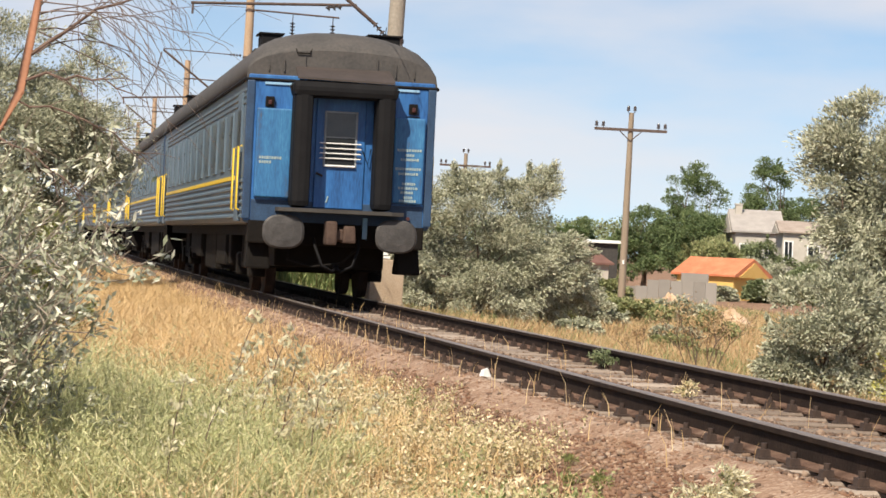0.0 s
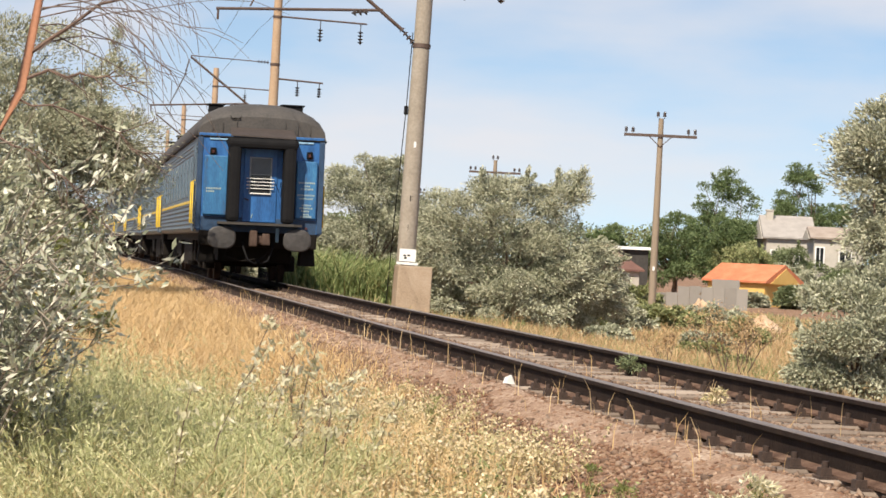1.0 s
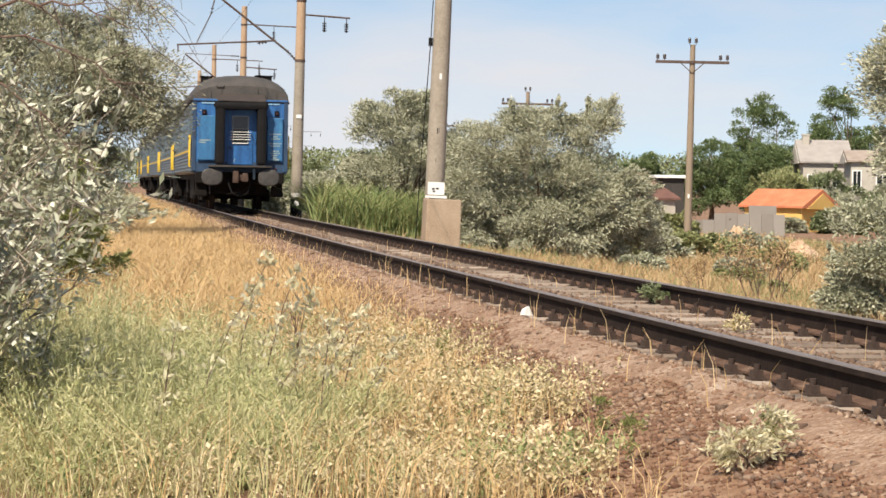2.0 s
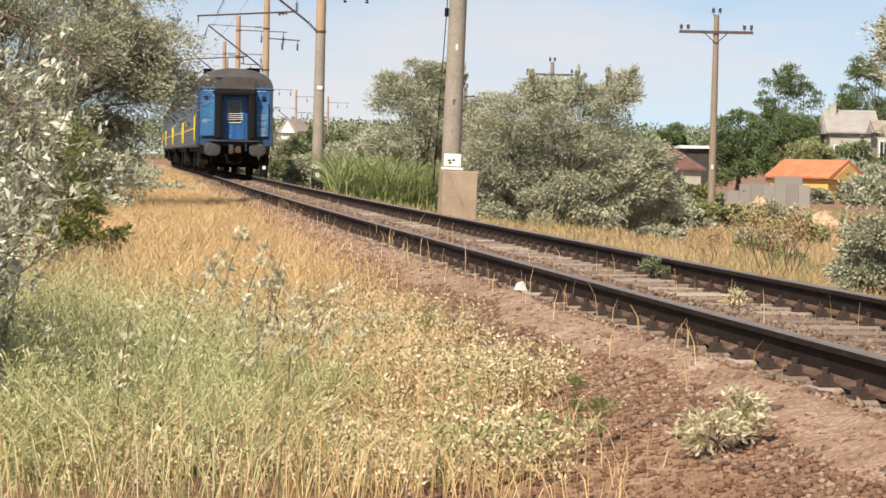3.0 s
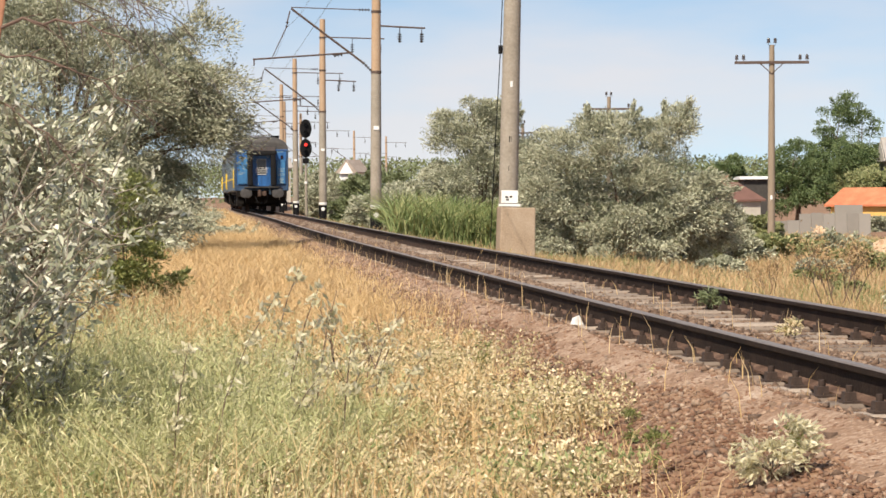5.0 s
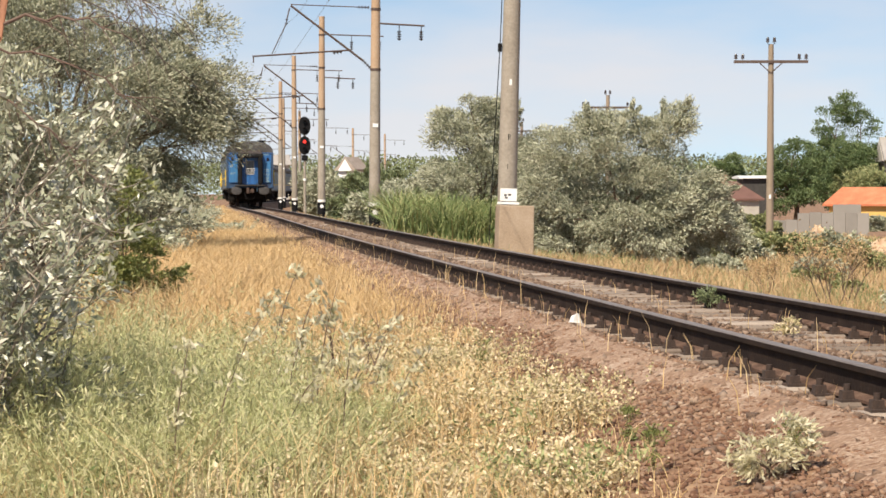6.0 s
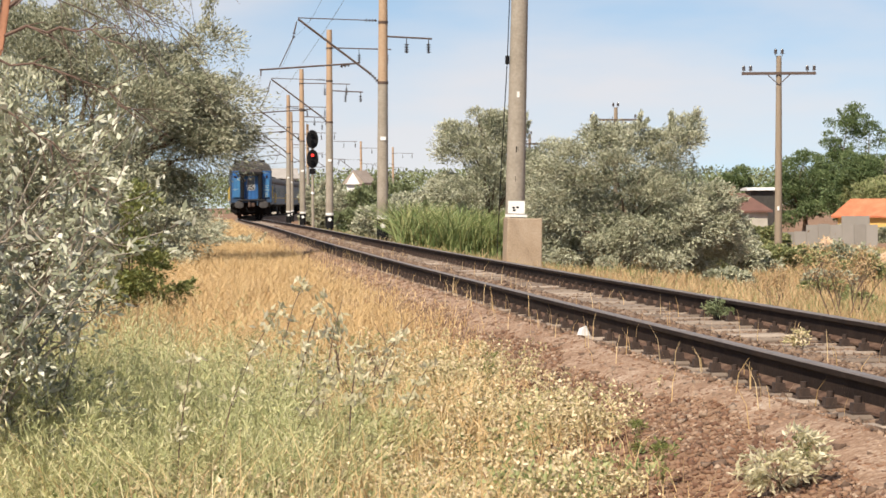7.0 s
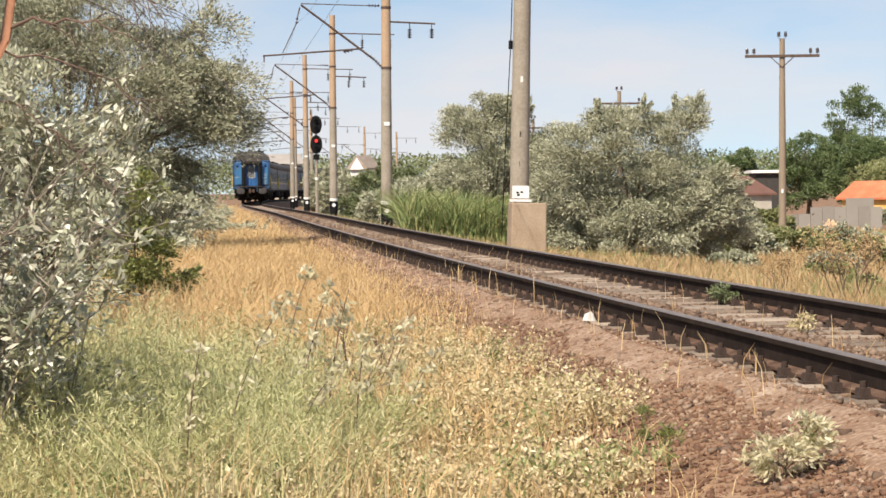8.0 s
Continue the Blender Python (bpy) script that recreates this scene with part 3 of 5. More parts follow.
def spray_bush():
    """The oleaster close by: long stems with silver leaves standing off them."""
    rng = np.random.default_rng(77)
    top = thing("oleaster_bush", Matrix.Translation((-2.46, 12.4, -0.62)), "silver-leaved oleaster bush with pale stems in the grass", "bush")
    bm = bmesh.new()
    cs, axs = [], []
    for k in range(120):
        root = np.array([rng.uniform(-1.3, 0.05), rng.uniform(-0.4, 1.0), 0.0])
        out = np.array([rng.normal() * 0.30 + 0.20, rng.normal() * 0.3, 1.0])
        if k >= 98:
            # loose branches on the side towards the track
            root[0] = rng.uniform(-0.15, 0.15)
            out[0] = rng.uniform(0.05, 0.5)
        out /= np.linalg.norm(out)
        hgt = rng.uniform(0.8, 2.5) * (1.0 if root[0] < -0.2 else 0.8)
        bend = np.array([rng.uniform(-0.3, 0.6), rng.uniform(-0.3, 0.3), -0.12])
        pts = [root + out * hgt * t + bend * t * t for t in (0, 0.35, 0.7, 1.0)]
        tube(bm, pts, [0.013, 0.009, 0.005, 0.002], 5, cap=False)
        for j in range(7):
            t0 = rng.uniform(0.28, 1.0)
            a = root + out * hgt * t0 + bend * t0 * t0
            sd = out * 0.45 + rng.normal(size=3) * np.array([0.8, 0.8, 0.45])
            sd /= np.linalg.norm(sd)
            L = rng.uniform(0.12, 0.42)
            tip = a + sd * L + np.array([0, 0, 0.04])
            tube(bm, [a, a + sd * L * 0.55, tip], [0.005, 0.003, 0.0015], 4, cap=False)
            # a bunch of leaves at the tip, fewer along the twig
            m = int(rng.integers(10, 19))
            cs.append(tip + rng.normal(size=(m, 3)) * 0.030 - sd * 0.06 * rng.random((m, 1)))
            axs.append(sd * 0.9 + rng.normal(size=(m, 3)) * 0.5)
            m = int(L * 26)
            tt = rng.random((m, 1))
            cs.append(a + sd * L * tt + rng.normal(size=(m, 3)) * 0.018)
            axs.append(np.repeat(sd[None], m, 0))
    v = leaf_quads(np.concatenate(cs), 0.064, 0.021, rng, 0.1, np.concatenate(axs))
    raw("foliage", v, quads_of(v), M_SILVER, top)
    part("stem", bm, M_PALEBARK, top)
    # whitish shoots standing out of the grass
    for px, py, h, k in ((-0.78, 12.8, 0.98, 1), (-0.62, 13.0, 0.90, 2), (-0.45, 12.5, 0.78, 3), (-1.1, 12.0, 1.0, 4), (-0.95, 13.9, 0.75, 5), (-0.25, 13.0, 0.55, 6), (-1.0, 14.6, 1.1, 7), (-0.35, 13.8, 0.64, 8), (-0.8, 11.8, 0.70, 9), (-0.55, 15.0, 0.7, 10), (-1.2, 11.4, 0.8, 11)):
        r = np.random.default_rng(k)
        t = thing("oleaster_shoot", Matrix.Translation((px, py, float(ground_z(px, py)))), "young oleaster shoot with whitish leaves in the grass", "shoot", "shoots in the grass")
        bm = bmesh.new()
        lean = r.uniform(0.05, 0.38)
        dip = r.uniform(-0.1, 0.1)
        tube(bm, [(0, 0, -0.03), (lean * 0.3, dip * 0.5, h * 0.5), (lean * 0.62, dip * 0.8, h * 0.78), (lean, dip, h)], [0.005, 0.004, 0.003, 0.0015], 5)
        part("stem", bm, M_BARK, t)
        m = 108
        tt = np.repeat(0.5 + 0.5 * np.sort(r.random(9)), 12) + r.normal(size=m) * 0.012
        c = np.stack([lean * tt ** 1.7 + r.normal(size=m) * 0.028, dip * tt + r.normal(size=m) * 0.028, h * tt], 1)
        v = leaf_quads(c, 0.048, 0.017, r, 1.0)
        raw("foliage", v, quads_of(v), M_SHOOT, t)


def wormwood_clumps():
    """Feathery pale green mounds: fans of thin stems set with fine leaves."""
    spots = [(-1.75, 13.0, 0.72), (-1.30, 12.7, 0.66), (-0.95, 12.9, 0.62), (-0.72, 13.5, 0.52), (-1.5, 14.0, 0.66), (-1.1, 14.3, 0.55), (-2.1, 13.6, 0.80), (-1.9, 14.8, 0.70), (-0.5, 12.6, 0.45), (-1.45, 12.2, 0.60), (-1.0, 12.2, 0.56), (-0.62, 12.0, 0.46), (-1.8, 12.2, 0.66), (-2.0, 12.6, 0.74), (-0.25, 13.1, 0.34), (-1.7, 11.5, 0.52), (-1.35, 11.3, 0.46), (-1.0, 11.5, 0.46), (-0.7, 11.3, 0.38), (-2.3, 14.4, 0.8), (-1.3, 15.2, 0.55)]
    for q, (px, py, h) in enumerate(spots):
        rng = np.random.default_rng(300 + q)
        t = thing("wormwood_clump", Matrix.Translation((px, py, float(ground_z(px, py)))), "feathery pale green wormwood clump in the dry grass", "weeds", "wormwood clumps")
        bm = bmesh.new()
        cs, axs = [], []
        for k in range(42):
            az = rng.random() * 2 * math.pi
            tilt = rng.random() ** 0.6 * 0.95
            d = np.array([math.cos(az) * math.sin(tilt), math.sin(az) * math.sin(tilt), math.cos(tilt)])
            L = h * rng.uniform(0.8, 1.4)
            sag = np.array([0, 0, -0.22 * tilt * L])
            root = np.array([math.cos(az), math.sin(az), 0]) * rng.random() * 0.07
            tube(bm, [root + d * L * u + sag * u * u for u in (0, 0.5, 1.0)], [0.003, 0.0022, 0.001], 3, cap=False)
            m = 84
            u = 0.2 + 0.8 * rng.random((m, 1)) ** 0.8
            cs.append(root + d * L * u + sag * u * u + rng.normal(size=(m, 3)) * 0.02)
            axs.append(d + rng.normal(size=(m, 3)) * 0.6)
        v = leaf_quads(np.concatenate(cs), 0.044, 0.0046, rng, 0.3, np.concatenate(axs))
        raw("foliage", v, quads_of(v), M_WORM, t)
        part("stem", bm, M_WORM, t)


def bare_branches():
    """Orange-barked branch with thin leafless twigs hanging over the bush."""
    rnd = random.Random(5)
    top = thing("bare_tree", Matrix.Translation((-1.97, 11.9, -0.6)), "leafless tree with orange bark and thin twigs", "tree")
    bm = bmesh.new()
    main = [Vector((-1.1, 0, -0.1)), Vector((-0.75, 0, 1.0)), Vector((-0.32, 0, 1.75)), Vector((-0.10, 0.02, 2.25)), Vector((0.0, 0.05, 2.9)), Vector((0.12, 0.1, 3.5))]
    tube(bm, main, [0.04, 0.034, 0.028, 0.025, 0.019, 0.010], 8)
    part("trunk", bm, M_TWIG, top)
    # knotty boughs, each with crooked side twigs
    for a, b, r in (((-0.09, 0.02, 2.30), (0.50, -0.1, 2.28), 0.010), ((-0.06, 0.03, 2.44), (0.62, 0.05, 2.84), 0.013), ((-0.11, 0.02, 2.20), (0.55, 0.1, 1.95), 0.007), ((-0.2, 0.0, 2.0), (0.35, -0.1, 1.6), 0.007)):
        bm = bmesh.new()
        a, b = Vector(a), Vector(b)
        pts = [a.lerp(b, i / 8) + Vector((rnd.uniform(-0.02, 0.02), rnd.uniform(-0.02, 0.02), rnd.uniform(-0.025, 0.025) + 0.05 * math.sin(math.pi * i / 8))) * (0 < i) for i in range(9)]
        tube(bm, pts, [r * (1 - 0.085 * i) for i in range(9)], 6)
        for q in pts[2:]:
            for _ in range(2):
                e = ((b - a).normalized() * 0.7 + Vector((rnd.uniform(-0.6, 0.6), rnd.uniform(-0.4, 0.4), rnd.uniform(-0.8, 0.6)))).normalized()
                L = rnd.uniform(0.08, 0.3)
                mid = q + e * L * 0.5 + Vector((rnd.uniform(-0.03, 0.03), 0, rnd.uniform(-0.03, 0.03)))
                tube(bm, [q, mid, q + e * L + Vector((0, 0, -0.05))], [0.003, 0.002, 0.001], 4, cap=False)
        part("branch", bm, M_KNOT, top)
    for j in range(13):
        bm = bmesh.new()
        t = rnd.uniform(2.4, 3.1)
        p = Vector((-0.02, 0.03, t))
        d = Vector((rnd.uniform(0.3, 1.0), rnd.uniform(-0.3, 0.3), rnd.uniform(-0.1, 0.5))).normalized()
        pts = [p.copy()]
        for i in range(7):
            d = (d + Vector((rnd.uniform(-0.2, 0.2), rnd.uniform(-0.15, 0.15), rnd.uniform(-0.3, 0.08)))).normalized()
            p = p + d * rnd.uniform(0.09, 0.16)
            pts.append(p.copy())
        tube(bm, pts, [0.0045 - 0.00045 * i for i in range(8)], 5)
        for q in pts[2:]:
            e = (d + Vector((rnd.uniform(-0.7, 0.7), rnd.uniform(-0.4, 0.4), rnd.uniform(-1.0, 0.3)))).normalized()
            L = rnd.uniform(0.12, 0.4)
            tube(bm, [q, q + e * L * 0.5, q + e * L + Vector((0, 0, -0.06))], [0.0022, 0.0016, 0.001], 4, cap=False)
        part("branch", bm, M_BARE, top)


def twig_shrub(base, h, seed, n, label, material, leaves=0):
    rnd = random.Random(seed)
    t = thing("dry_shrub", Matrix.Translation(base), label, "shrub", "dry shrubs")
    bm = bmesh.new()
    ends = []

    def grow(p, d, L, r, depth):
        q = p + d * L * 0.5 + Vector((rnd.uniform(-1, 1), rnd.uniform(-1, 1), 0)) * L * 0.08
        e = p + d * L
        tube(bm, [p, q, e], [r, r * 0.8, r * 0.55], 5, cap=False)
        if depth < 2:
            ends.extend([q, e])
        if depth:
            for _ in range(3):
                nd = (d + Vector((rnd.uniform(-0.8, 0.8), rnd.uniform(-0.8, 0.8), rnd.uniform(-0.1, 0.5)))).normalized()
                grow(e if rnd.random() < 0.6 else q, nd, L * rnd.uniform(0.45, 0.75), r * 0.55, depth - 1)

    for _ in range(n):
        d = Vector((rnd.uniform(-0.5, 0.5), rnd.uniform(-0.4, 0.4), 1)).normalized()
        grow(Vector((rnd.uniform(-0.1, 0.1), rnd.uniform(-0.1, 0.1), -0.05)), d, h * 0.45, h * 0.011, 3)
    part("branch", bm, material, t)
    if leaves:
        r = np.random.default_rng(seed)
        c = np.repeat(np.array([tuple(q) for q in ends]), leaves, 0)
        v = leaf_quads(c + r.normal(size=c.shape) * h * 0.07, h * 0.045, h * 0.016, r, 0.2)
        raw("dry_leaves", v, quads_of(v), M_HAY, t, "withered tan leaves")


def earth_mound(x, y, w, d, h, seed):
    """A heap of pale sandy earth in the meadow."""
    r = np.random.default_rng(seed)
    z = float(ground_z(x, y))
    n, m = 28, 14
    v, f = [], []
    for j in range(m):
        q = j / (m - 1)
        for i in range(n):
            a = 2 * math.pi * i / n
            k = 1 + 0.14 * math.sin(3 * a + seed) + 0.09 * math.sin(7 * a + 2 * seed)
            top = h * (1 - q ** 1.5) * (1 + 0.22 * math.sin(4 * a + 5 * q + seed)) + r.normal() * h * 0.045
            v.append((q * w / 2 * k * math.cos(a), q * d / 2 * k * math.sin(a), top - 0.15 * q))
    for j in range(m - 1):
        for i in range(n):
            f.append((j * n + i, (j + 1) * n + i, (j + 1) * n + (i + 1) % n, j * n + (i + 1) % n))
    ob = raw("earth_mound", v, f, M_SAND)
    ob.matrix_world = Matrix.Translation((x, y, z))
    tagged(ob, "heap of pale sandy earth in the dry meadow", "earth", "earth heaps")


# ---- masts, poles and signal ----
def insulator(bm, a, b, r=0.06, n=4):
    a, b = Vector(a), Vector(b)
    tube(bm, [a, b], r * 0.3, 6)
    for k in range(n):
        p, d = a.lerp(b, (k + 0.5) / n), (b - a).normalized()
        tube(bm, [p - d * 0.025, p + d * 0.025], [r, r * 0.55], 8)


def mast(s, lean=0.0, block=False, lat=3.35, height=11.4):
    """Concrete catenary mast with its cantilever over the track and two feeder arms behind."""
    m = along(s, lat) @ pose(0, 0, 0, 0, lean, 0)
    t = thing("catenary_mast", m, "concrete catenary mast with steel cantilever, set in a concrete block" if block else "round concrete catenary mast with steel cantilever and feeder arms", "catenary mast", "masts along the track")
    gz = float(ground_z(m.translation.x, m.translation.y))
    bm = bmesh.new()
    tube(bm, [(0, 0, gz - 0.3), (0, 0, 2.0), (0, 0, 5.9)], [0.235, 0.225, 0.20], 20)
    part("shaft", bm, M_CONC, t)
    bm = bmesh.new()
    tube(bm, [(0, 0, 5.9), (0, 0, height)], [0.20, 0.165], 20)
    part("upper_shaft", bm, M_CONC if block else M_POST, t, "grey concrete upper shaft" if block else "rust-stained upper shaft")
    if block:
        bm = bmesh.new()
        box(bm, -0.25, 0.60, -0.55, 0.30, gz - 0.4, 0.58, 0.03, 0.97)
        part("foundation_block", bm, M_BLOCK, t, "pale rough concrete block")
        bm = bmesh.new()
        box(bm, -0.2, 0.2, -0.262, -0.235, 0.68, 0.98, 0.004)
        box(bm, -0.26, 0.26, -0.275, -0.24, 0.60, 0.66, 0.004)
        part("number_plate", bm, M_WHITE, t, "white painted plate")
        bm = bmesh.new()
        for u, z in ((-0.07, 0.82), (0.03, 0.83), (-0.05, 0.76)):
            box(bm, u - 0.035, u + 0.03, -0.268, -0.262, z - 0.02, z + 0.02)
        part("marking", bm, M_BLACK, t)
        bm = bmesh.new()
        tube(bm, [(-0.24, -0.05, 6.2), (-0.27, -0.05, 4.3), (-0.36, -0.02, 1.6), (-0.42, 0, gz - 0.1)], 0.012, 5)
        tube(bm, [(-0.27, -0.05, 4.42), (-0.27, -0.05, 4.22)], 0.05, 8)
        part("earth_cable", bm, M_BLACK, t)
        for z in (3.5, 2.2, 1.5):
            bm = bmesh.new()
            box(bm, -0.04, 0.02, -0.222, -0.205, z - 0.07, z + 0.07, 0.004)
            part("tag", bm, M_WHITE if z > 3 else M_UNDER, t)
    else:
        bm = bmesh.new()
        tube(bm, [(0, 0, gz - 0.2), (0, 0, 0.32)], 0.238, 20)
        part("tarred_base", bm, M_BLACK, t, "black tarred base")
        bm = bmesh.new()
        tube(bm, [(0, 0, 0.36), (0, 0, 0.50)], 0.240, 20)
        part("painted_band", bm, M_WHITE, t, "white painted band")
        bm = bmesh.new()
        tube(bm, [(0, -0.235, 0.1), (0, -0.25, 0.1)], 0.11, 14)
        part("number_disc", bm, M_WHITE, t, "white painted disc")
        bm = bmesh.new()
        box(bm, -0.11, 0.11, -0.232, -0.212, 3.55, 3.7, 0.004)
        part("tag", bm, M_WHITE, t)
    # collars
    for z in (5.9, 8.35, 10.3):
        bm = bmesh.new()
        r = 0.235 - z * 0.006
        tube(bm, [(0, 0, z - 0.05), (0, 0, z + 0.05)], r + 0.02, 18)
        part("collar", bm, M_STEEL, t)
    # cantilever: strut, tie rod, steady arm
    bm = bmesh.new()
    tube(bm, [(-0.5, 0, 6.25), (-3.45, 0, 8.45)], 0.045, 8)
    part("strut", bm, M_STEEL, t, "rusty cantilever tube")
    for a, b, r, n in (((-0.2, 0, 5.95), (-0.55, 0, 6.3), 0.085, 4), ((-0.25, 0, 8.42), (-0.75, 0, 8.43), 0.07, 4), ((-1.35, 0, 6.62), (-1.75, 0, 6.55), 0.09, 3)):
        bm = bmesh.new()
        insulator(bm, a, b, r, n)
        part("insulator", bm, M_INS, t)
    bm = bmesh.new()
    tube(bm, [(-0.75, 0, 8.43), (-3.45, 0, 8.5)], 0.022, 6)
    part("tie_rod", bm, M_STEEL, t)
    bm = bmesh.new()
    tube(bm, [(-1.0, 0, 6.68), (-5.0, 0, 6.38)], 0.035, 8)
    tube(bm, [(-4.95, 0, 6.42), (-4.95, 0, 6.12)], 0.03, 6)
    part("steady_arm", bm, M_STEEL, t)
    bm = bmesh.new()
    tube(bm, [(-3.5, 0, 8.35), (-3.62, 0, 7.85)], 0.03, 6)
    tube(bm, [(-3.62, 0, 7.75), (-4.2, 0, 6.5)], 0.022, 6)
    insulator(bm, (-3.6, 0, 7.95), (-3.64, 0, 7.65), 0.07, 2)
    part("dropper", bm, M_STEEL, t)
    # feeder arms
    for z, L, drop, r in ((7.75, 2.0, 0.65, 0.10), (10.3, 3.7, 0.9, 0.12)):
        bm = bmesh.new()
        tube(bm, [(0.1, 0, z + 0.03), (L, 0, z - 0.05)], 0.04, 6)
        part("feeder_arm", bm, M_STEEL, t)
        for u in (L * 0.48, L * 0.93):
            bm = bmesh.new()
            tube(bm, [(u, 0, z - 0.03), (u, 0, z - drop * 0.4)], 0.02, 5)
            insulator(bm, (u, 0, z - drop * 0.4), (u, 0, z - drop), r, 4)
            part("insulator", bm, M_INS, t)
    return t


def wires():
    """Contact wire and the wire that carries it, from mast to mast."""
    stops = [-14, 44, 86, 133, 176, 220, 262, 304, 347, 390, 432]
    for name, lat, z, sag in (("contact_wire", -0.25, 6.05, 0.04), ("carrier_wire", -0.15, 7.75, 0.55)):
        bm = bmesh.new()
        for a, b in zip(stops, stops[1:]):
            pts = []
            for k in range(9):
                u = k / 8
                p = rail_pos(a, lat).lerp(rail_pos(b, lat), u)
                pts.append((p.x, p.y, z - sag * 4 * u * (1 - u)))
            tube(bm, pts, 0.006, 4)
        tagged(part(name, bm, M_WIRE), "thin copper wire hung over the railway track", "wire", "overhead wires")


def utility_pole(x, y, h, seed):
    gz = float(ground_z(x, y))
    t = thing("utility_pole", pose(x, y, gz, 0, 0.5, -8), "old wooden utility pole with crossarm and insulators", "utility pole", "telegraph poles")
    bm = bmesh.new()
    tube(bm, [(0, 0, -0.4), (0, 0, h * 0.5), (0, 0, h)], [0.19, 0.165, 0.125], 12)
    part("shaft", bm, M_WOOD, t)
    z = h - 0.85
    bm = bmesh.new()
    box(bm, -1.78, 1.78, -0.19, -0.09, z - 0.07, z + 0.07, 0.01)
    part("crossarm", bm, M_STEEL, t)
    bm = bmesh.new()
    for k in (-1, 1):
        tube(bm, [(k * 0.55, -0.14, z - 0.05), (0, -0.14, z - 0.55)], 0.025, 5)
    part("brace", bm, M_STEEL, t)
    for u, zz in ((-1.68, z), (-1.35, z), (1.35, z), (1.68, z), (-0.16, h - 0.05), (0.16, h - 0.05)):
        bm = bmesh.new()
        tube(bm, [(u, -0.14, zz + 0.04), (u, -0.14, zz + 0.18)], 0.018, 6)
        tube(bm, [(u, -0.14, zz + 0.14), (u, -0.14, zz + 0.22), (u, -0.14, zz + 0.30), (u, -0.14, zz + 0.38)], [0.095, 0.07, 0.085, 0.04], 10)
        part("insulator", bm, M_INS, t)
    bm = bmesh.new()
    box(bm, -0.05, 0.05, -0.2, -0.16, 2.3, 2.5, 0.005)
    part("tag", bm, M_WHITE, t)


def signal():
    m = along(150.5, 3.65)
    t = thing("railway_signal", m, "two-headed railway light signal on a grey post", "railway signal")
    bm = bmesh.new()
    tube(bm, [(0, 0, -0.8), (0, 0, 5.9)], [0.10, 0.075], 12)
    part("post", bm, M_CONC, t)
    bm = bmesh.new()
    tube(bm, [(0, 0, 1.7), (0, 0, 1.86)], 0.115, 12)
    part("painted_band", bm, M_WHITE, t)
    for z, lit in ((5.35, False), (4.05, True)):
        bm = bmesh.new()
        ring = [(0.42 * math.cos(a) * (1.0 if math.cos(a) ** 2 < 0.7 else 0.95), 0.62 * math.sin(a)) for a in (2 * math.pi * k / 22 for k in range(22))]
        loft(bm, [[(u, yy, z + w) for u, w in ring] for yy in (-0.13, -0.10)])
        head = part("signal_head", bm, M_BLACK, t, "black oval background board")
        bm = bmesh.new()
        box(bm, -0.16, 0.16, -0.10, 0.22, z - 0.42, z + 0.42, 0.02)
        part("housing", bm, M_UNDER, head)
        for dz in (-0.24, 0.24):
            bm = bmesh.new()
            tube(bm, [(0, -0.13, z + dz), (0, -0.15, z + dz)], 0.11, 14)
            part("lens", bm, M_SIGNAL if lit and dz > 0 else M_GLASS, head, "red lens" if lit and dz > 0 else "dark lens")
            bm = bmesh.new()
            arc = [2 * math.pi * (0.02 + 0.46 * k / 8) for k in range(9)]
            outer = [(0.15 * math.cos(a), 0.15 * math.sin(a)) for a in arc]
            inner = [(0.135 * math.cos(a), 0.135 * math.sin(a)) for a in arc[::-1]]
            loft(bm, [[(u, yy, z + dz + w) for u, w in outer + inner] for yy in (-0.13, -0.42)])
            part("visor", bm, M_BLACK, head)
    bm = bmesh.new()
    box(bm, -0.2, 0.2, -0.16, 0.14, 3.05, 3.4, 0.03)
    part("junction_box", bm, M_BLACK, t)


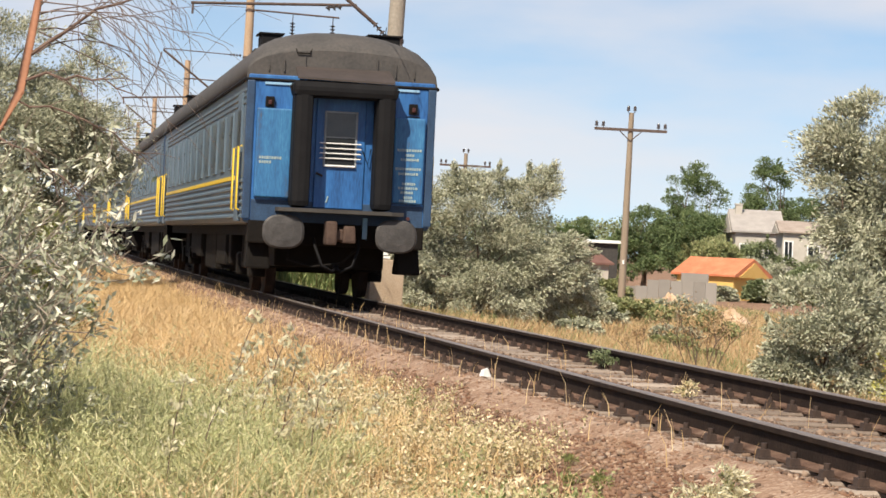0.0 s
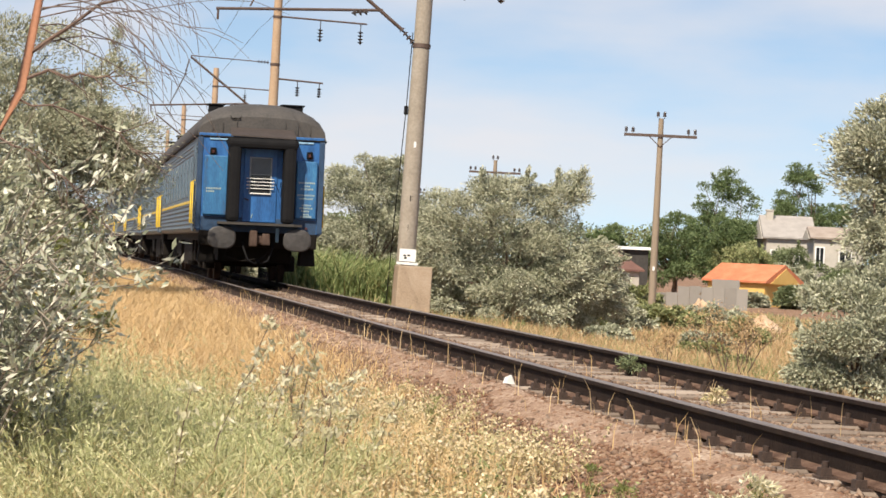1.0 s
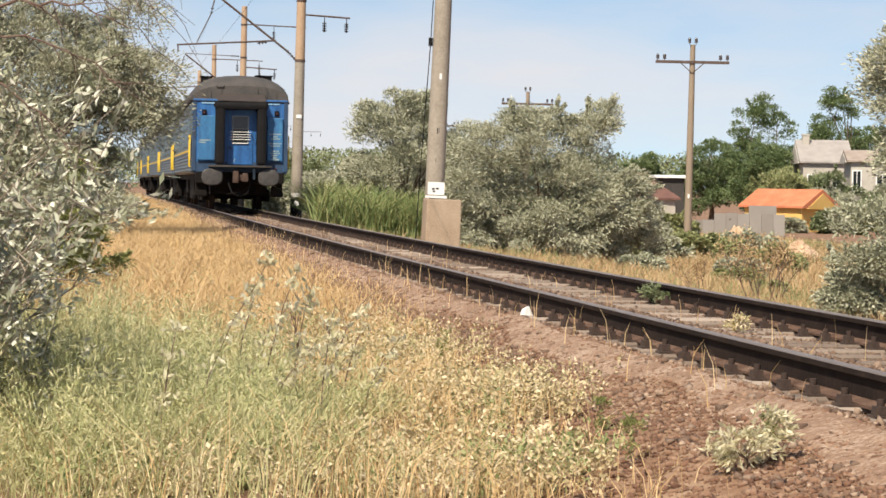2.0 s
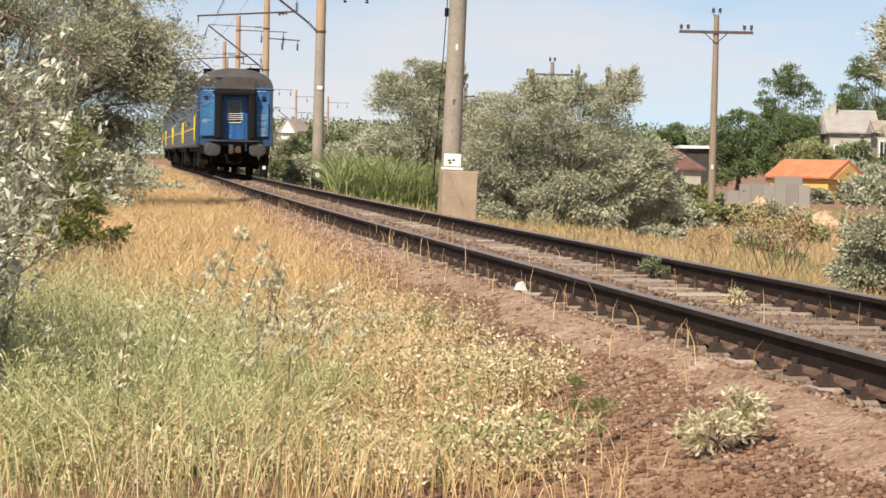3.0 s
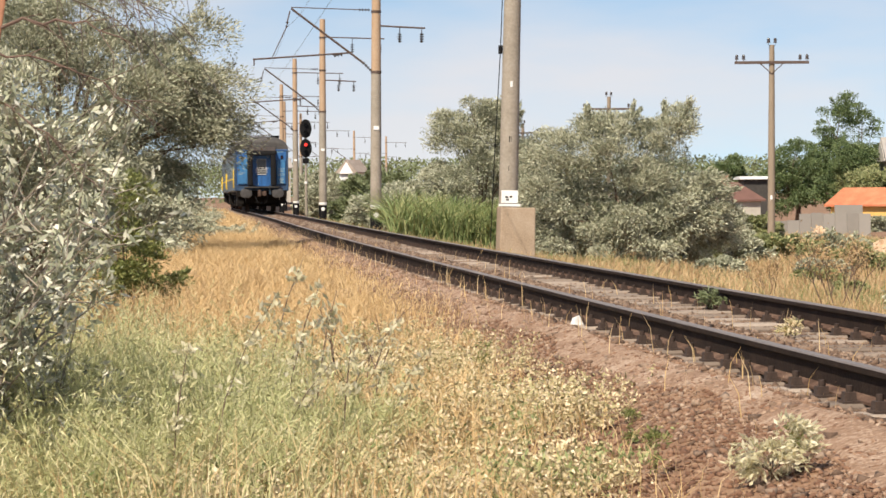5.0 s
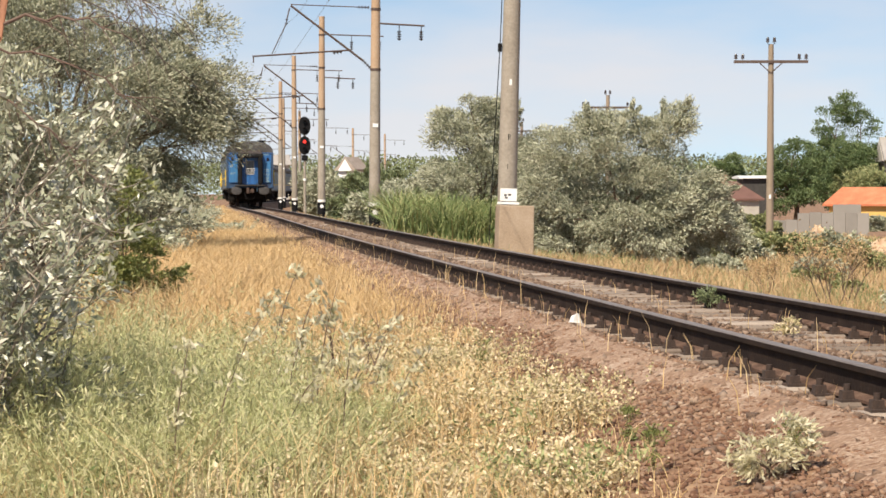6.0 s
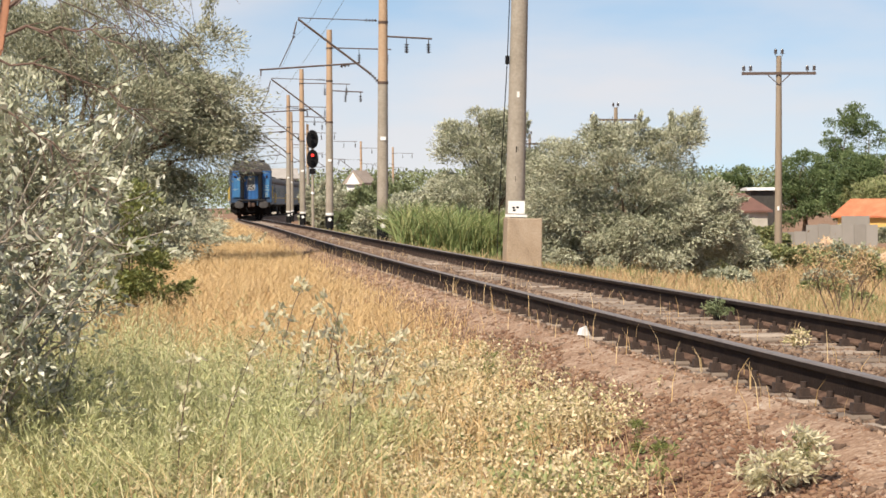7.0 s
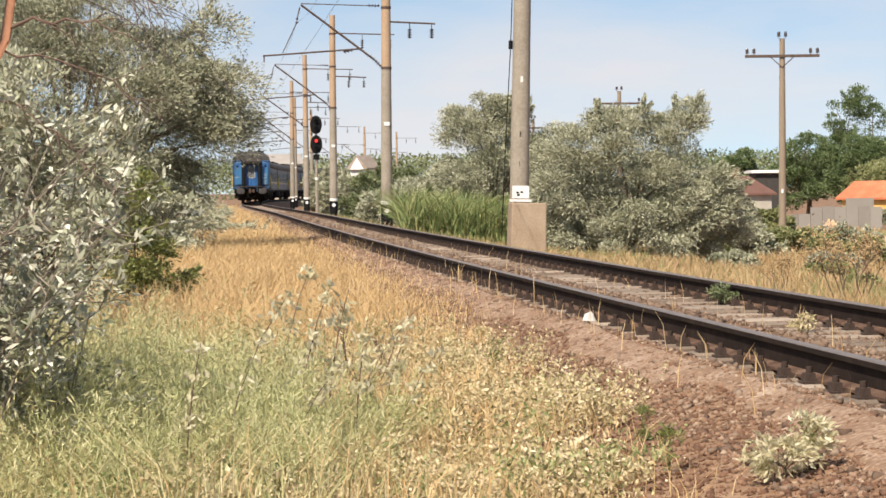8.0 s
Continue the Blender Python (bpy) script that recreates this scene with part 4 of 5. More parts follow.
# ---- buildings beyond the track ----
def house(name, x, y, w, d, h, roof_h, rz, wall, roof, label, windows=(), chimney=None, hip=0.0, base=None):
    gz = float(ground_z(x, y)) if base is None else base
    t = thing(name, pose(x, y, gz, 0, 0, rz), label, "house")
    bm = bmesh.new()
    box(bm, -w / 2, w / 2, -d / 2, d / 2, -0.5, h)
    part("wall", bm, wall, t)
    bm = bmesh.new()
    o = 0.35
    r = w / 2 - hip
    a = [(-w / 2 - o, -d / 2 - o, h - 0.1), (w / 2 + o, -d / 2 - o, h - 0.1), (w / 2 + o, d / 2 + o, h - 0.1), (-w / 2 - o, d / 2 + o, h - 0.1)]
    v = [bm.verts.new(p) for p in a] + [bm.verts.new((p[0], p[1], p[2] + 0.14)) for p in a]
    e = [bm.verts.new((-r - (o if not hip else 0), 0, h + roof_h)), bm.verts.new((r + (o if not hip else 0), 0, h + roof_h))]
    for q in ((v[3], v[2], v[1], v[0]), (v[0], v[1], v[5], v[4]), (v[1], v[2], v[6], v[5]), (v[2], v[3], v[7], v[6]), (v[3], v[0], v[4], v[7]), (v[4], v[5], e[1], e[0]), (v[6], v[7], e[0], e[1]), (v[5], v[6], e[1]), (v[7], v[4], e[0])):
        bm.faces.new(q)
    ro = part("roof", bm, roof, t)
    if not hip and roof_h > 0.5:
        for k in (-1, 1):
            bm = bmesh.new()
            x0, x1 = k * (w / 2 + o + 0.01), k * (w / 2 + o + 0.06)
            loft(bm, [[(q, -d / 2 + 0.1, h - 0.15), (q, d / 2 - 0.1, h - 0.15), (q, 0, h + roof_h - 0.28)] for q in (x0, x1)])
            part("gable", bm, wall, t)
    if chimney:
        bm = bmesh.new()
        box(bm, chimney[0] - 0.3, chimney[0] + 0.3, -0.9, -0.3, h + roof_h * 0.3, h + roof_h + chimney[1], 0.02)
        box(bm, chimney[0] - 0.36, chimney[0] + 0.36, -0.96, -0.24, h + roof_h + chimney[1], h + roof_h + chimney[1] + 0.12, 0.01)
        part("chimney", bm, chimney[2], ro)
    for u, z, ww, hh in windows:
        bm = bmesh.new()
        for k in (-1, 1):
            box(bm, u + k * ww / 2 - 0.05, u + k * ww / 2 + 0.05, -d / 2 - 0.05, -d / 2 + 0.03, z, z + hh)
            zz = z if k < 0 else z + hh
            box(bm, u - ww / 2 - 0.05, u + ww / 2 + 0.05, -d / 2 - 0.055, -d / 2 + 0.03, zz - 0.05, zz + 0.05)
        box(bm, u - 0.03, u + 0.03, -d / 2 - 0.045, -d / 2 + 0.03, z, z + hh)
        win = part("window", bm, M_WHITE, t)
        bm = bmesh.new()
        box(bm, u - ww / 2, u + ww / 2, -d / 2 - 0.02, -d / 2 - 0.005, z, z + hh)
        part("pane", bm, M_GLASS, win)
    return t


def concrete_wall():
    t = thing("garden_wall", pose(20.3, 151, -2.0, 0, 0, -3), "grey concrete slab fence round the garden", "fence")
    rnd = random.Random(3)
    for k in range(9):
        bm = bmesh.new()
        lo = k < 3
        h = 1.15 if lo else 1.55
        for v in box(bm, k * 0.72, k * 0.72 + 0.70, -0.06, 0.06, -0.3, h + rnd.uniform(-0.06, 0.06), 0.0):
            v.co.y += rnd.uniform(-0.02, 0.02)
        part("slab", bm, M_SLAB, t)
    bm = bmesh.new()
    box(bm, 6.5, 8.4, 20, 20.2, -0.3, 1.95)
    part("rear_panel", bm, M_SLAB, t)


M_WEED = mat("cream_weed_leaf", [(0.24, 0.25, 0.10), (0.52, 0.43, 0.245), (0.80, 0.67, 0.48)], 0.7, 0.7, per="island", sheer=0.15)
M_HERB = mat("herb_leaf", [(0.10, 0.145, 0.045), (0.22, 0.27, 0.10), (0.40, 0.42, 0.20)], 0.7, 0.6, per="island", sheer=0.2)
M_WORM = mat("wormwood_leaf", [(0.22, 0.255, 0.10), (0.50, 0.51, 0.25), (0.76, 0.72, 0.46)], 1.2, 0.65, per="island", sheer=0.25)
M_MEADOW = mat("meadow_grass", [(0.12, 0.15, 0.05), (0.22, 0.25, 0.10), (0.36, 0.355, 0.18)], 0.4, 0.8, per="island", sheer=0.2)
M_SAND = mat("pale_sandy_earth", [(0.32, 0.20, 0.12), (0.47, 0.33, 0.22), (0.60, 0.46, 0.34)], 2.0, 0.95, bump=0.6, bump_scale=12)
M_MEADOWBUSH = mat("yellowish_shrub_leaf", [(0.13, 0.16, 0.06), (0.25, 0.275, 0.12), (0.42, 0.40, 0.20)], 0.5, 0.6, per="island", sheer=0.15)
M_HAY = mat("meadow_hay", [(0.34, 0.215, 0.10), (0.48, 0.335, 0.175), (0.60, 0.455, 0.28)], 0.4, 0.85, per="island", sheer=0.2)
M_REED = mat("reed_leaf", [(0.11, 0.17, 0.055), (0.22, 0.29, 0.11), (0.46, 0.42, 0.20)], 0.5, 0.7, per="island", sheer=0.2)
M_PLASTER = mat("white_plaster", [(0.33, 0.305, 0.26), (0.50, 0.465, 0.41)], 1.2, 0.9, bump=0.1)
M_YPLASTER = mat("ochre_plaster", [(0.58, 0.36, 0.10), (0.70, 0.46, 0.16)], 1.5, 0.9, bump=0.1)
M_ORANGE = mat("orange_tile_roof", [(0.36, 0.10, 0.05), (0.50, 0.165, 0.08), (0.60, 0.24, 0.13)], 1.2, 0.85, bump=0.3, bump_scale=6)
M_DRED = mat("dark_red_roof", [(0.10, 0.05, 0.04), (0.17, 0.085, 0.065)], 1.2, 0.85, bump=0.2, bump_scale=6)
M_SLATE = mat("grey_slate_roof", [(0.24, 0.22, 0.205), (0.37, 0.345, 0.32)], 1.2, 0.9, bump=0.2, bump_scale=6)
M_RUSTBRICK = mat("red_brick_chimney", [(0.26, 0.09, 0.06), (0.38, 0.15, 0.10)], 4, 0.9, bump=0.3)
M_OLDROOF = mat("weathered_brown_roof", [(0.22, 0.17, 0.14), (0.40, 0.34, 0.29)], 1.2, 0.9, bump=0.2, bump_scale=6)
M_SLAB = mat("grey_concrete_slab", [(0.18, 0.165, 0.145), (0.28, 0.26, 0.235)], 1.4, 0.9, bump=0.2, per="object")


# ---- the train ----
CAR = 23.6
SIDE = [(1.30, 1.16), (1.47, 1.18), (1.53, 1.26), (1.53, 3.45), (1.50, 3.52)]


def roof_profile(k):
    """Points over the roof from left to right; k: how far it is rounded down towards the end."""
    pts = []
    for i in range(15):
        a = math.pi * (1 - i / 14)
        u = math.cos(a)
        w = max(0.0, math.sin(a)) ** 0.72
        pts.append((1.55 * math.copysign(abs(u) ** 0.86, u), 3.47 + 0.88 * k * w))
    return pts


def window_part(parent, x, y, w, z0, z1):
    k = 1 if x > 0 else -1
    bm = bmesh.new()
    box(bm, min(x, x + k * 0.03), max(x, x + k * 0.03), y - w / 2 - 0.05, y + w / 2 + 0.05, z0 - 0.05, z1 + 0.05, 0.008)
    win = part("window", bm, M_SASH, parent)
    bm = bmesh.new()
    box(bm, min(x + k * 0.02, x + k * 0.036), max(x + k * 0.02, x + k * 0.036), y - w / 2, y + w / 2, z0, z1)
    box(bm, min(x + k * 0.02, x + k * 0.046), max(x + k * 0.02, x + k * 0.046), y - w / 2, y + w / 2, z1 - 0.30, z1 - 0.26)
    part("pane", bm, M_CARGLASS, win, "dusty dark window pane")


def build_bogie(car, y):
    bm = bmesh.new()
    for u in (-1.0, 1.0):
        box(bm, u - 0.09, u + 0.09, y - 1.75, y + 1.75, 0.42, 0.68, 0.03)
        for yy in (-1.2, 1.2):
            box(bm, u - 0.14, u + 0.14, y + yy - 0.22, y + yy + 0.22, 0.28, 0.66, 0.04)
        for yy in (-0.55, -0.2, 0.2, 0.55):
            tube(bm, [(u, y + yy, 0.5), (u, y + yy, 0.98)], 0.11, 8)
    box(bm, -1.1, 1.1, y - 0.35, y + 0.35, 0.55, 1.0, 0.04)
    for yy in (-1.7, 1.7):
        box(bm, -1.0, 1.0, y + yy - 0.07, y + yy + 0.07, 0.45, 0.62, 0.02)
    bogie = part("bogie", bm, M_UNDER, car, "near-black steel bogie")
    for yy in (-1.2, 1.2):
        bm = bmesh.new()
        tube(bm, [(-1.0, y + yy, 0.475), (1.0, y + yy, 0.475)], 0.08, 10)
        for u in (-0.80, 0.80):
            k = 1 if u > 0 else -1
            tube(bm, [(u - k * 0.095, y + yy, 0.475), (u - k * 0.06, y + yy, 0.475), (u - k * 0.055, y + yy, 0.475), (u + k * 0.07, y + yy, 0.475)], [0.50, 0.50, 0.475, 0.47], 28)
        part("wheelset", bm, M_RAILSIDE, bogie)


def build_car():
    car = thing("passenger_car", Matrix(), "blue passenger railway car with a grey roof and yellow stripe", "railway car", "cars of the train")
    # body shell: ribbed sides below the windows and under the eaves
    bm = bmesh.new()
    prof = [(1.30, 1.16), (1.48, 1.18)]
    z = 1.24
    while z < 1.86:
        prof += [(1.52, z), (1.545, z + 0.02), (1.545, z + 0.055), (1.52, z + 0.075)]
        z += 0.115
    prof += [(1.525, 1.95), (1.525, 3.02)]
    z = 3.08
    while z < 3.38:
        prof += [(1.52, z), (1.54, z + 0.015), (1.54, z + 0.05), (1.52, z + 0.065)]
        z += 0.10
    prof += [(1.53, 3.46), (1.48, 3.55)]
    ring = [(-u, w) for u, w in prof] + [(u, w) for u, w in prof[::-1]]
    loft(bm, [[(u, yy, w) for u, w in ring] for yy in (0.0, CAR)])
    part("body", bm, M_SIDE, car, "dusty ribbed blue-grey side walls")
    # roof with rounded ends
    bm = bmesh.new()
    rings = []
    for yy, k in ((-0.03, 0.60), (0.0, 0.68), (0.12, 0.82), (0.35, 0.93), (0.8, 1.0), (CAR - 0.8, 1.0), (CAR - 0.35, 0.93), (CAR - 0.12, 0.82), (CAR + 0.02, 0.62)):
        rings.append([(u, yy, w) for u, w in roof_profile(k)])
    loft(bm, rings, closed=True, smooth=False)
    for f in bm.faces:
        f.smooth = abs(f.normal.y) < 0.9
    roof = part("roof", bm, M_ROOF, car, "weathered dark grey rounded roof")
    bm = bmesh.new()
    for k in (-1, 1):
        tube(bm, [(k * 1.55, -0.04, 3.47), (k * 1.55, CAR + 0.02, 3.47)], 0.03, 6)
    tube(bm, [(-1.55, -0.05, 3.475), (1.55, -0.05, 3.475)], 0.028, 6)
    part("gutter", bm, M_BLACK, roof)
    for u, yy, w in ((-1.05, 1.6, 0.34), (0.80, 1.3, 0.50), (-0.7, 6, 0.4), (0.6, 9.5, 0.4), (-0.5, 13.5, 0.4), (0.5, 17.5, 0.4), (-0.9, 21.6, 0.5)):
        bm = bmesh.new()
        zz = 4.36 - abs(u) * 0.17
        box(bm, u - w / 2, u + w / 2, yy - 0.3, yy + 0.3, zz - 0.25, zz + 0.13, 0.03)
        box(bm, u - w / 2 - 0.04, u + w / 2 + 0.04, yy - 0.34, yy + 0.34, zz + 0.13, zz + 0.16, 0.008)
        part("roof_vent", bm, M_BLACK, roof)
    # folded seams and small fittings on the roof end
    for u in (-1.2, -0.95, -0.62, 0.55, 0.85, 1.15):
        bm = bmesh.new()
        top = 3.47 + 0.60 * max(0.05, 1 - (abs(u) / 1.55) ** 2.2) ** 0.5 * 0.95
        tube(bm, [(u, -0.05, 3.62), (u, -0.045, max(3.66, top - 0.12))], 0.014, 5)
        part("roof_seam", bm, M_ROOF, roof)
    bm = bmesh.new()
    tube(bm, [(-0.78, 0.02, 4.02), (-0.75, -0.06, 3.93), (-0.55, -0.06, 3.93), (-0.5, 0.02, 4.05), (-0.52, 0.05, 4.08), (-0.76, 0.05, 4.05)], 0.013, 5)
    part("lifting_eye", bm, M_UNDER, roof)
    # end walls, front and rear
    for end in (0, 1):
        m = Matrix() if end == 0 else Matrix.Translation((0, CAR, 0)) @ Matrix.Rotation(math.pi, 4, "Z")

        def ep(name, b, material, parent=car, label=""):
            b.transform(m)
            return part(name, b, material, parent, label)

        bm = bmesh.new()
        box(bm, -1.505, 1.505, -0.05, 0.02, 1.22, 3.56, 0.02)
        wall = ep("end_wall", bm, M_BLUE, car, "blue painted end wall")
        for k in (-1, 1):
            bm = bmesh.new()
            box(bm, min(k * 1.40, k * 1.53), max(k * 1.40, k * 1.53), -0.075, 0.03, 1.24, 3.46, 0.02)
            ep("corner_post", bm, M_GRIME, wall, "grimy dark corner post")
        bm = bmesh.new()
        box(bm, -1.39, 1.39, -0.06, -0.02, 1.22, 1.56, 0.01)
        ep("skirt_panel", bm, M_GRIME, wall)
        # raised cabinets on both sides of the gangway
        bm = bmesh.new()
        box(bm, -1.36, -0.80, -0.16, -0.04, 1.60, 3.02, 0.025)
        ep("side_cabinet", bm, M_CAB, wall, "raised blue cover with faded lettering")
        bm = bmesh.new()
        box(bm, 0.86, 1.36, -0.16, -0.04, 1.60, 2.98, 0.025)
        ep("side_cabinet", bm, M_CAB, wall, "raised blue cover with faded lettering")
        for u0, u1 in ((-1.25, -0.66), (0.72, 1.25)):
            bm = bmesh.new()
            box(bm, u0, u1, -0.075, -0.045, 3.40, 3.44, 0.008)
            ep("rain_strip", bm, M_PALEBLUE, wall)
        # faded lettering as plain bars
        rnd = random.Random(9)
        bm = bmesh.new()
        for zz, a, b in ((2.23, -1.30, -0.95), (2.16, -1.30, -1.10)):
            u = a
            while u < b:
                w = rnd.uniform(0.02, 0.04)
                box(bm, u, u + w, -0.166, -0.161, zz - 0.022, zz + 0.022)
                u += w + 0.012
        for zz, a, b in ((2.46, 0.92, 1.30), (2.38, 1.05, 1.20), (2.31, 0.98, 1.25), (2.16, 0.90, 1.30), (2.08, 0.95, 1.28), (1.92, 1.02, 1.22), (1.85, 0.96, 1.26), (1.78, 1.0, 1.2), (1.70, 1.05, 1.18), (1.645, 0.98, 1.26)):
            u = a
            while u < b:
                w = rnd.uniform(0.018, 0.038)
                box(bm, u, u + w, -0.166, -0.161, zz - 0.02, zz + 0.02)
                u += w + 0.012
        tagged(ep("lettering", bm, M_FADED, wall, "faded pale lettering"), kind="stuff")
        # tail lamps
        for u in (-1.16, 1.16):
            bm = bmesh.new()
            box(bm, u - 0.07, u + 0.07, -0.12, -0.04, 3.04, 3.21, 0.015)
            lamp = ep("tail_lamp", bm, M_UNDER, wall, "small dark tail lamp")
            bm = bmesh.new()
            box(bm, u - 0.028, u + 0.028, -0.145, -0.125, 3.08, 3.15, 0.01)
            ep("lens", bm, M_RED, lamp, "faded red lens")
            bm = bmesh.new()
            tube(bm, [(u - 0.1, -0.05, 3.0), (u - 0.1, -0.12, 3.0), (u + 0.1, -0.12, 3.0), (u + 0.1, -0.05, 3.0)], 0.01, 5)
            ep("bracket", bm, M_BLACK, lamp)
        # gangway: rubber rolls round a recessed door
        bm = bmesh.new()
        box(bm, -0.57, 0.57, -0.052, -0.02, 1.45, 3.38)
        ep("gangway_recess", bm, M_BLUE, wall)
        for u in (-0.66, 0.66):
            bm = bmesh.new()
            box(bm, u - 0.15, u + 0.15, -0.62, -0.06, 1.46, 3.36, 0.10)
            ep("gangway_bellows", bm, M_BLACK, wall, "worn black rubber roll")
        bm = bmesh.new()
        box(bm, -0.84, 0.84, -0.64, -0.06, 3.22, 3.46, 0.09)
        ep("gangway_bellows", bm, M_BLACK, wall, "worn black rubber roll")
        bm = bmesh.new()
        loft(bm, [[(-0.78, -0.56, 3.49), (0.78, -0.56, 3.47), (0.76, -0.04, 3.68), (-0.76, -0.04, 3.68)], [(-0.78, -0.56, 3.52), (0.78, -0.56, 3.50), (0.76, -0.04, 3.72), (-0.76, -0.04, 3.72)]])
        ep("gangway_hood", bm, M_HOOD, wall, "dented brown sheet-metal hood")
        for k in (-1, 1):
            bm = bmesh.new()
            tube(bm, [(k * 0.80, -0.3, 3.45), (k * 0.86, -0.35, 3.38), (k * 0.84, -0.35, 3.30)], 0.025, 6)
            ep("hook", bm, M_UNDER, wall)
        # door with a barred window
        bm = bmesh.new()
        box(bm, -0.40, 0.40, -0.085, -0.054, 1.47, 3.30, 0.012)
        door = ep("end_door", bm, M_BLUE, wall, "blue door with barred window")
        bm = bmesh.new()
        box(bm, -0.27, 0.27, -0.10, -0.08, 2.13, 3.03, 0.012)
        ep("window_frame", bm, M_GREYFRAME, door)
        bm = bmesh.new()
        box(bm, -0.235, 0.235, -0.106, -0.098, 2.62, 3.0)
        ep("pane", bm, M_DUSTGLASS, door, "dusty upper pane")
        bm = bmesh.new()
        box(bm, -0.235, 0.235, -0.106, -0.098, 2.17, 2.60)
        ep("pane", bm, M_GLASS, door, "dark lower pane")
        for zz in (2.27, 2.35, 2.43, 2.51):
            bm = bmesh.new()
            tube(bm, [(-0.33, -0.13, zz), (0.33, -0.13, zz)], 0.011, 6)
            ep("window_bar", bm, M_WHITE, door)
        bm = bmesh.new()
        tube(bm, [(-0.25, -0.12, 2.15), (0.25, -0.12, 2.15)], 0.018, 6)
        ep("window_bar", bm, M_WHITE, door)
        bm = bmesh.new()
        tube(bm, [(-0.36, -0.085, 2.02), (-0.36, -0.13, 2.02), (-0.27, -0.14, 1.98)], 0.02, 6)
        ep("door_handle", bm, M_DIRT, door)
        bm = bmesh.new()
        tube(bm, [(0.36, -0.1, 2.42), (0.45, -0.13, 2.2), (0.5, -0.1, 2.45)], 0.012, 5)
        ep("chain", bm, M_BLACK, door)
        bm = bmesh.new()
        tube(bm, [(-0.19, -0.092, 1.56), (-0.16, -0.092, 1.66)], 0.012, 5)
        ep("paint_scratch", bm, M_FADED, door)
        # crossing plate, head stock, buffers, coupler
        bm = bmesh.new()
        loft(bm, [[(-1.0, -0.62, z0), (-0.8, -0.72, z0), (0.8, -0.72, z0), (1.0, -0.62, z0), (1.0, -0.02, z0), (-1.0, -0.02, z0)] for z0 in (1.385, 1.445)])
        ep("crossing_plate", bm, M_DIRT, car)
        bm = bmesh.new()
        box(bm, -1.42, 1.42, -0.06, 0.3, 0.86, 1.24, 0.03)
        beam = ep("head_stock", bm, M_UNDER, car)
        for u in (-0.9, 0.9):
            bm = bmesh.new()
            tube(bm, [(u, -0.05, 1.06), (u, -0.38, 1.06)], [0.17, 0.14], 16)
            tube(bm, [(u, -0.38, 1.06), (u, -0.54, 1.06)], [0.11, 0.11], 16)
            buf = ep("buffer", bm, M_UNDER, car)
            bm = bmesh.new()
            ringp = []
            for k in range(24):
                a = 2 * math.pi * k / 24
                ringp.append((0.335 * math.copysign(abs(math.cos(a)) ** 0.75, math.cos(a)), 0.27 * math.copysign(abs(math.sin(a)) ** 0.75, math.sin(a))))
            loft(bm, [[(u + a * q, yy, 1.06 + b * q) for a, b in ringp] for yy, q in ((-0.54, 0.96), (-0.575, 1.0), (-0.60, 0.9), (-0.612, 0.5))])
            ep("buffer_plate", bm, M_BUFFER, buf, "scuffed grey buffer plate")
        bm = bmesh.new()
        box(bm, -0.13, 0.13, -0.42, 0.2, 0.94, 1.18, 0.03)
        box(bm, -0.24, -0.06, -0.72, -0.35, 0.88, 1.26, 0.04)
        box(bm, 0.04, 0.26, -0.62, -0.30, 0.92, 1.20, 0.04, 0.85)
        box(bm, -0.10, 0.06, -0.60, -0.36, 0.96, 1.14, 0.03)
        ep("coupler", bm, M_RUST, car, "rusty automatic coupler head")
        for u in (-0.36, 0.34):
            bm = bmesh.new()
            tube(bm, [(u, -0.1, 0.98), (u, -0.35, 0.85), (u * 0.7, -0.42, 0.55), (u * 0.2, -0.35, 0.46), (-u * 0.1, -0.2, 0.55)], 0.026, 7)
            ep("brake_hose", bm, M_BLACK, car)
        bm = bmesh.new()
        tube(bm, [(-0.75, -0.08, 0.9), (-0.78, -0.2, 0.62), (-0.4, -0.25, 0.52), (0.1, -0.2, 0.6), (0.4, -0.1, 0.9)], 0.022, 6)
        ep("cable", bm, M_UNDER, car)
        bm = bmesh.new()
        box(bm, 1.02, 1.42, 0.1, 0.6, 0.45, 0.92, 0.04, 0.8)
        ep("footstep_box", bm, M_UNDER, car)
        bm = bmesh.new()
        box(bm, -1.42, -1.02, 0.1, 0.6, 0.45, 0.92, 0.04, 0.8)
        ep("footstep_box", bm, M_UNDER, car)
        bm = bmesh.new()
        box(bm, 0.42, 0.50, -0.09, -0.04, 1.0, 1.34, 0.01)
        ep("reflector", bm, M_PALEBLUE, car)
        bm = bmesh.new()
        tube(bm, [(1.15, -0.06, 1.36), (1.15, -0.11, 1.36)], 0.03, 8)
        ep("marker_lamp", bm, M_RED, car)
    # sides: door, handrails, stripe, windows
    for k in (-1, 1):
        for end in (0, 1):
            yy = 0.85 if end == 0 else CAR - 0.85
            bm = bmesh.new()
            box(bm, min(k * 1.50, k * 1.556), max(k * 1.50, k * 1.556), yy - 0.38, yy + 0.38, 1.20, 3.28, 0.015)
            door = part("vestibule_door", bm, M_SIDE, car)
            bm = bmesh.new()
            box(bm, min(k * 1.55, k * 1.562), max(k * 1.55, k * 1.562), yy - 0.25, yy + 0.25, 2.2, 3.0)
            part("pane", bm, M_GLASS, door)
            for dy in (-0.46, 0.46):
                bm = bmesh.new()
                tube(bm, [(k * 1.53, yy + dy, 1.38), (k * 1.59, yy + dy, 1.40), (k * 1.59, yy + dy, 2.40), (k * 1.53, yy + dy, 2.42)], 0.018, 8)
                part("handrail", bm, M_YELLOW, car, "yellow painted handrail")
        bm = bmesh.new()
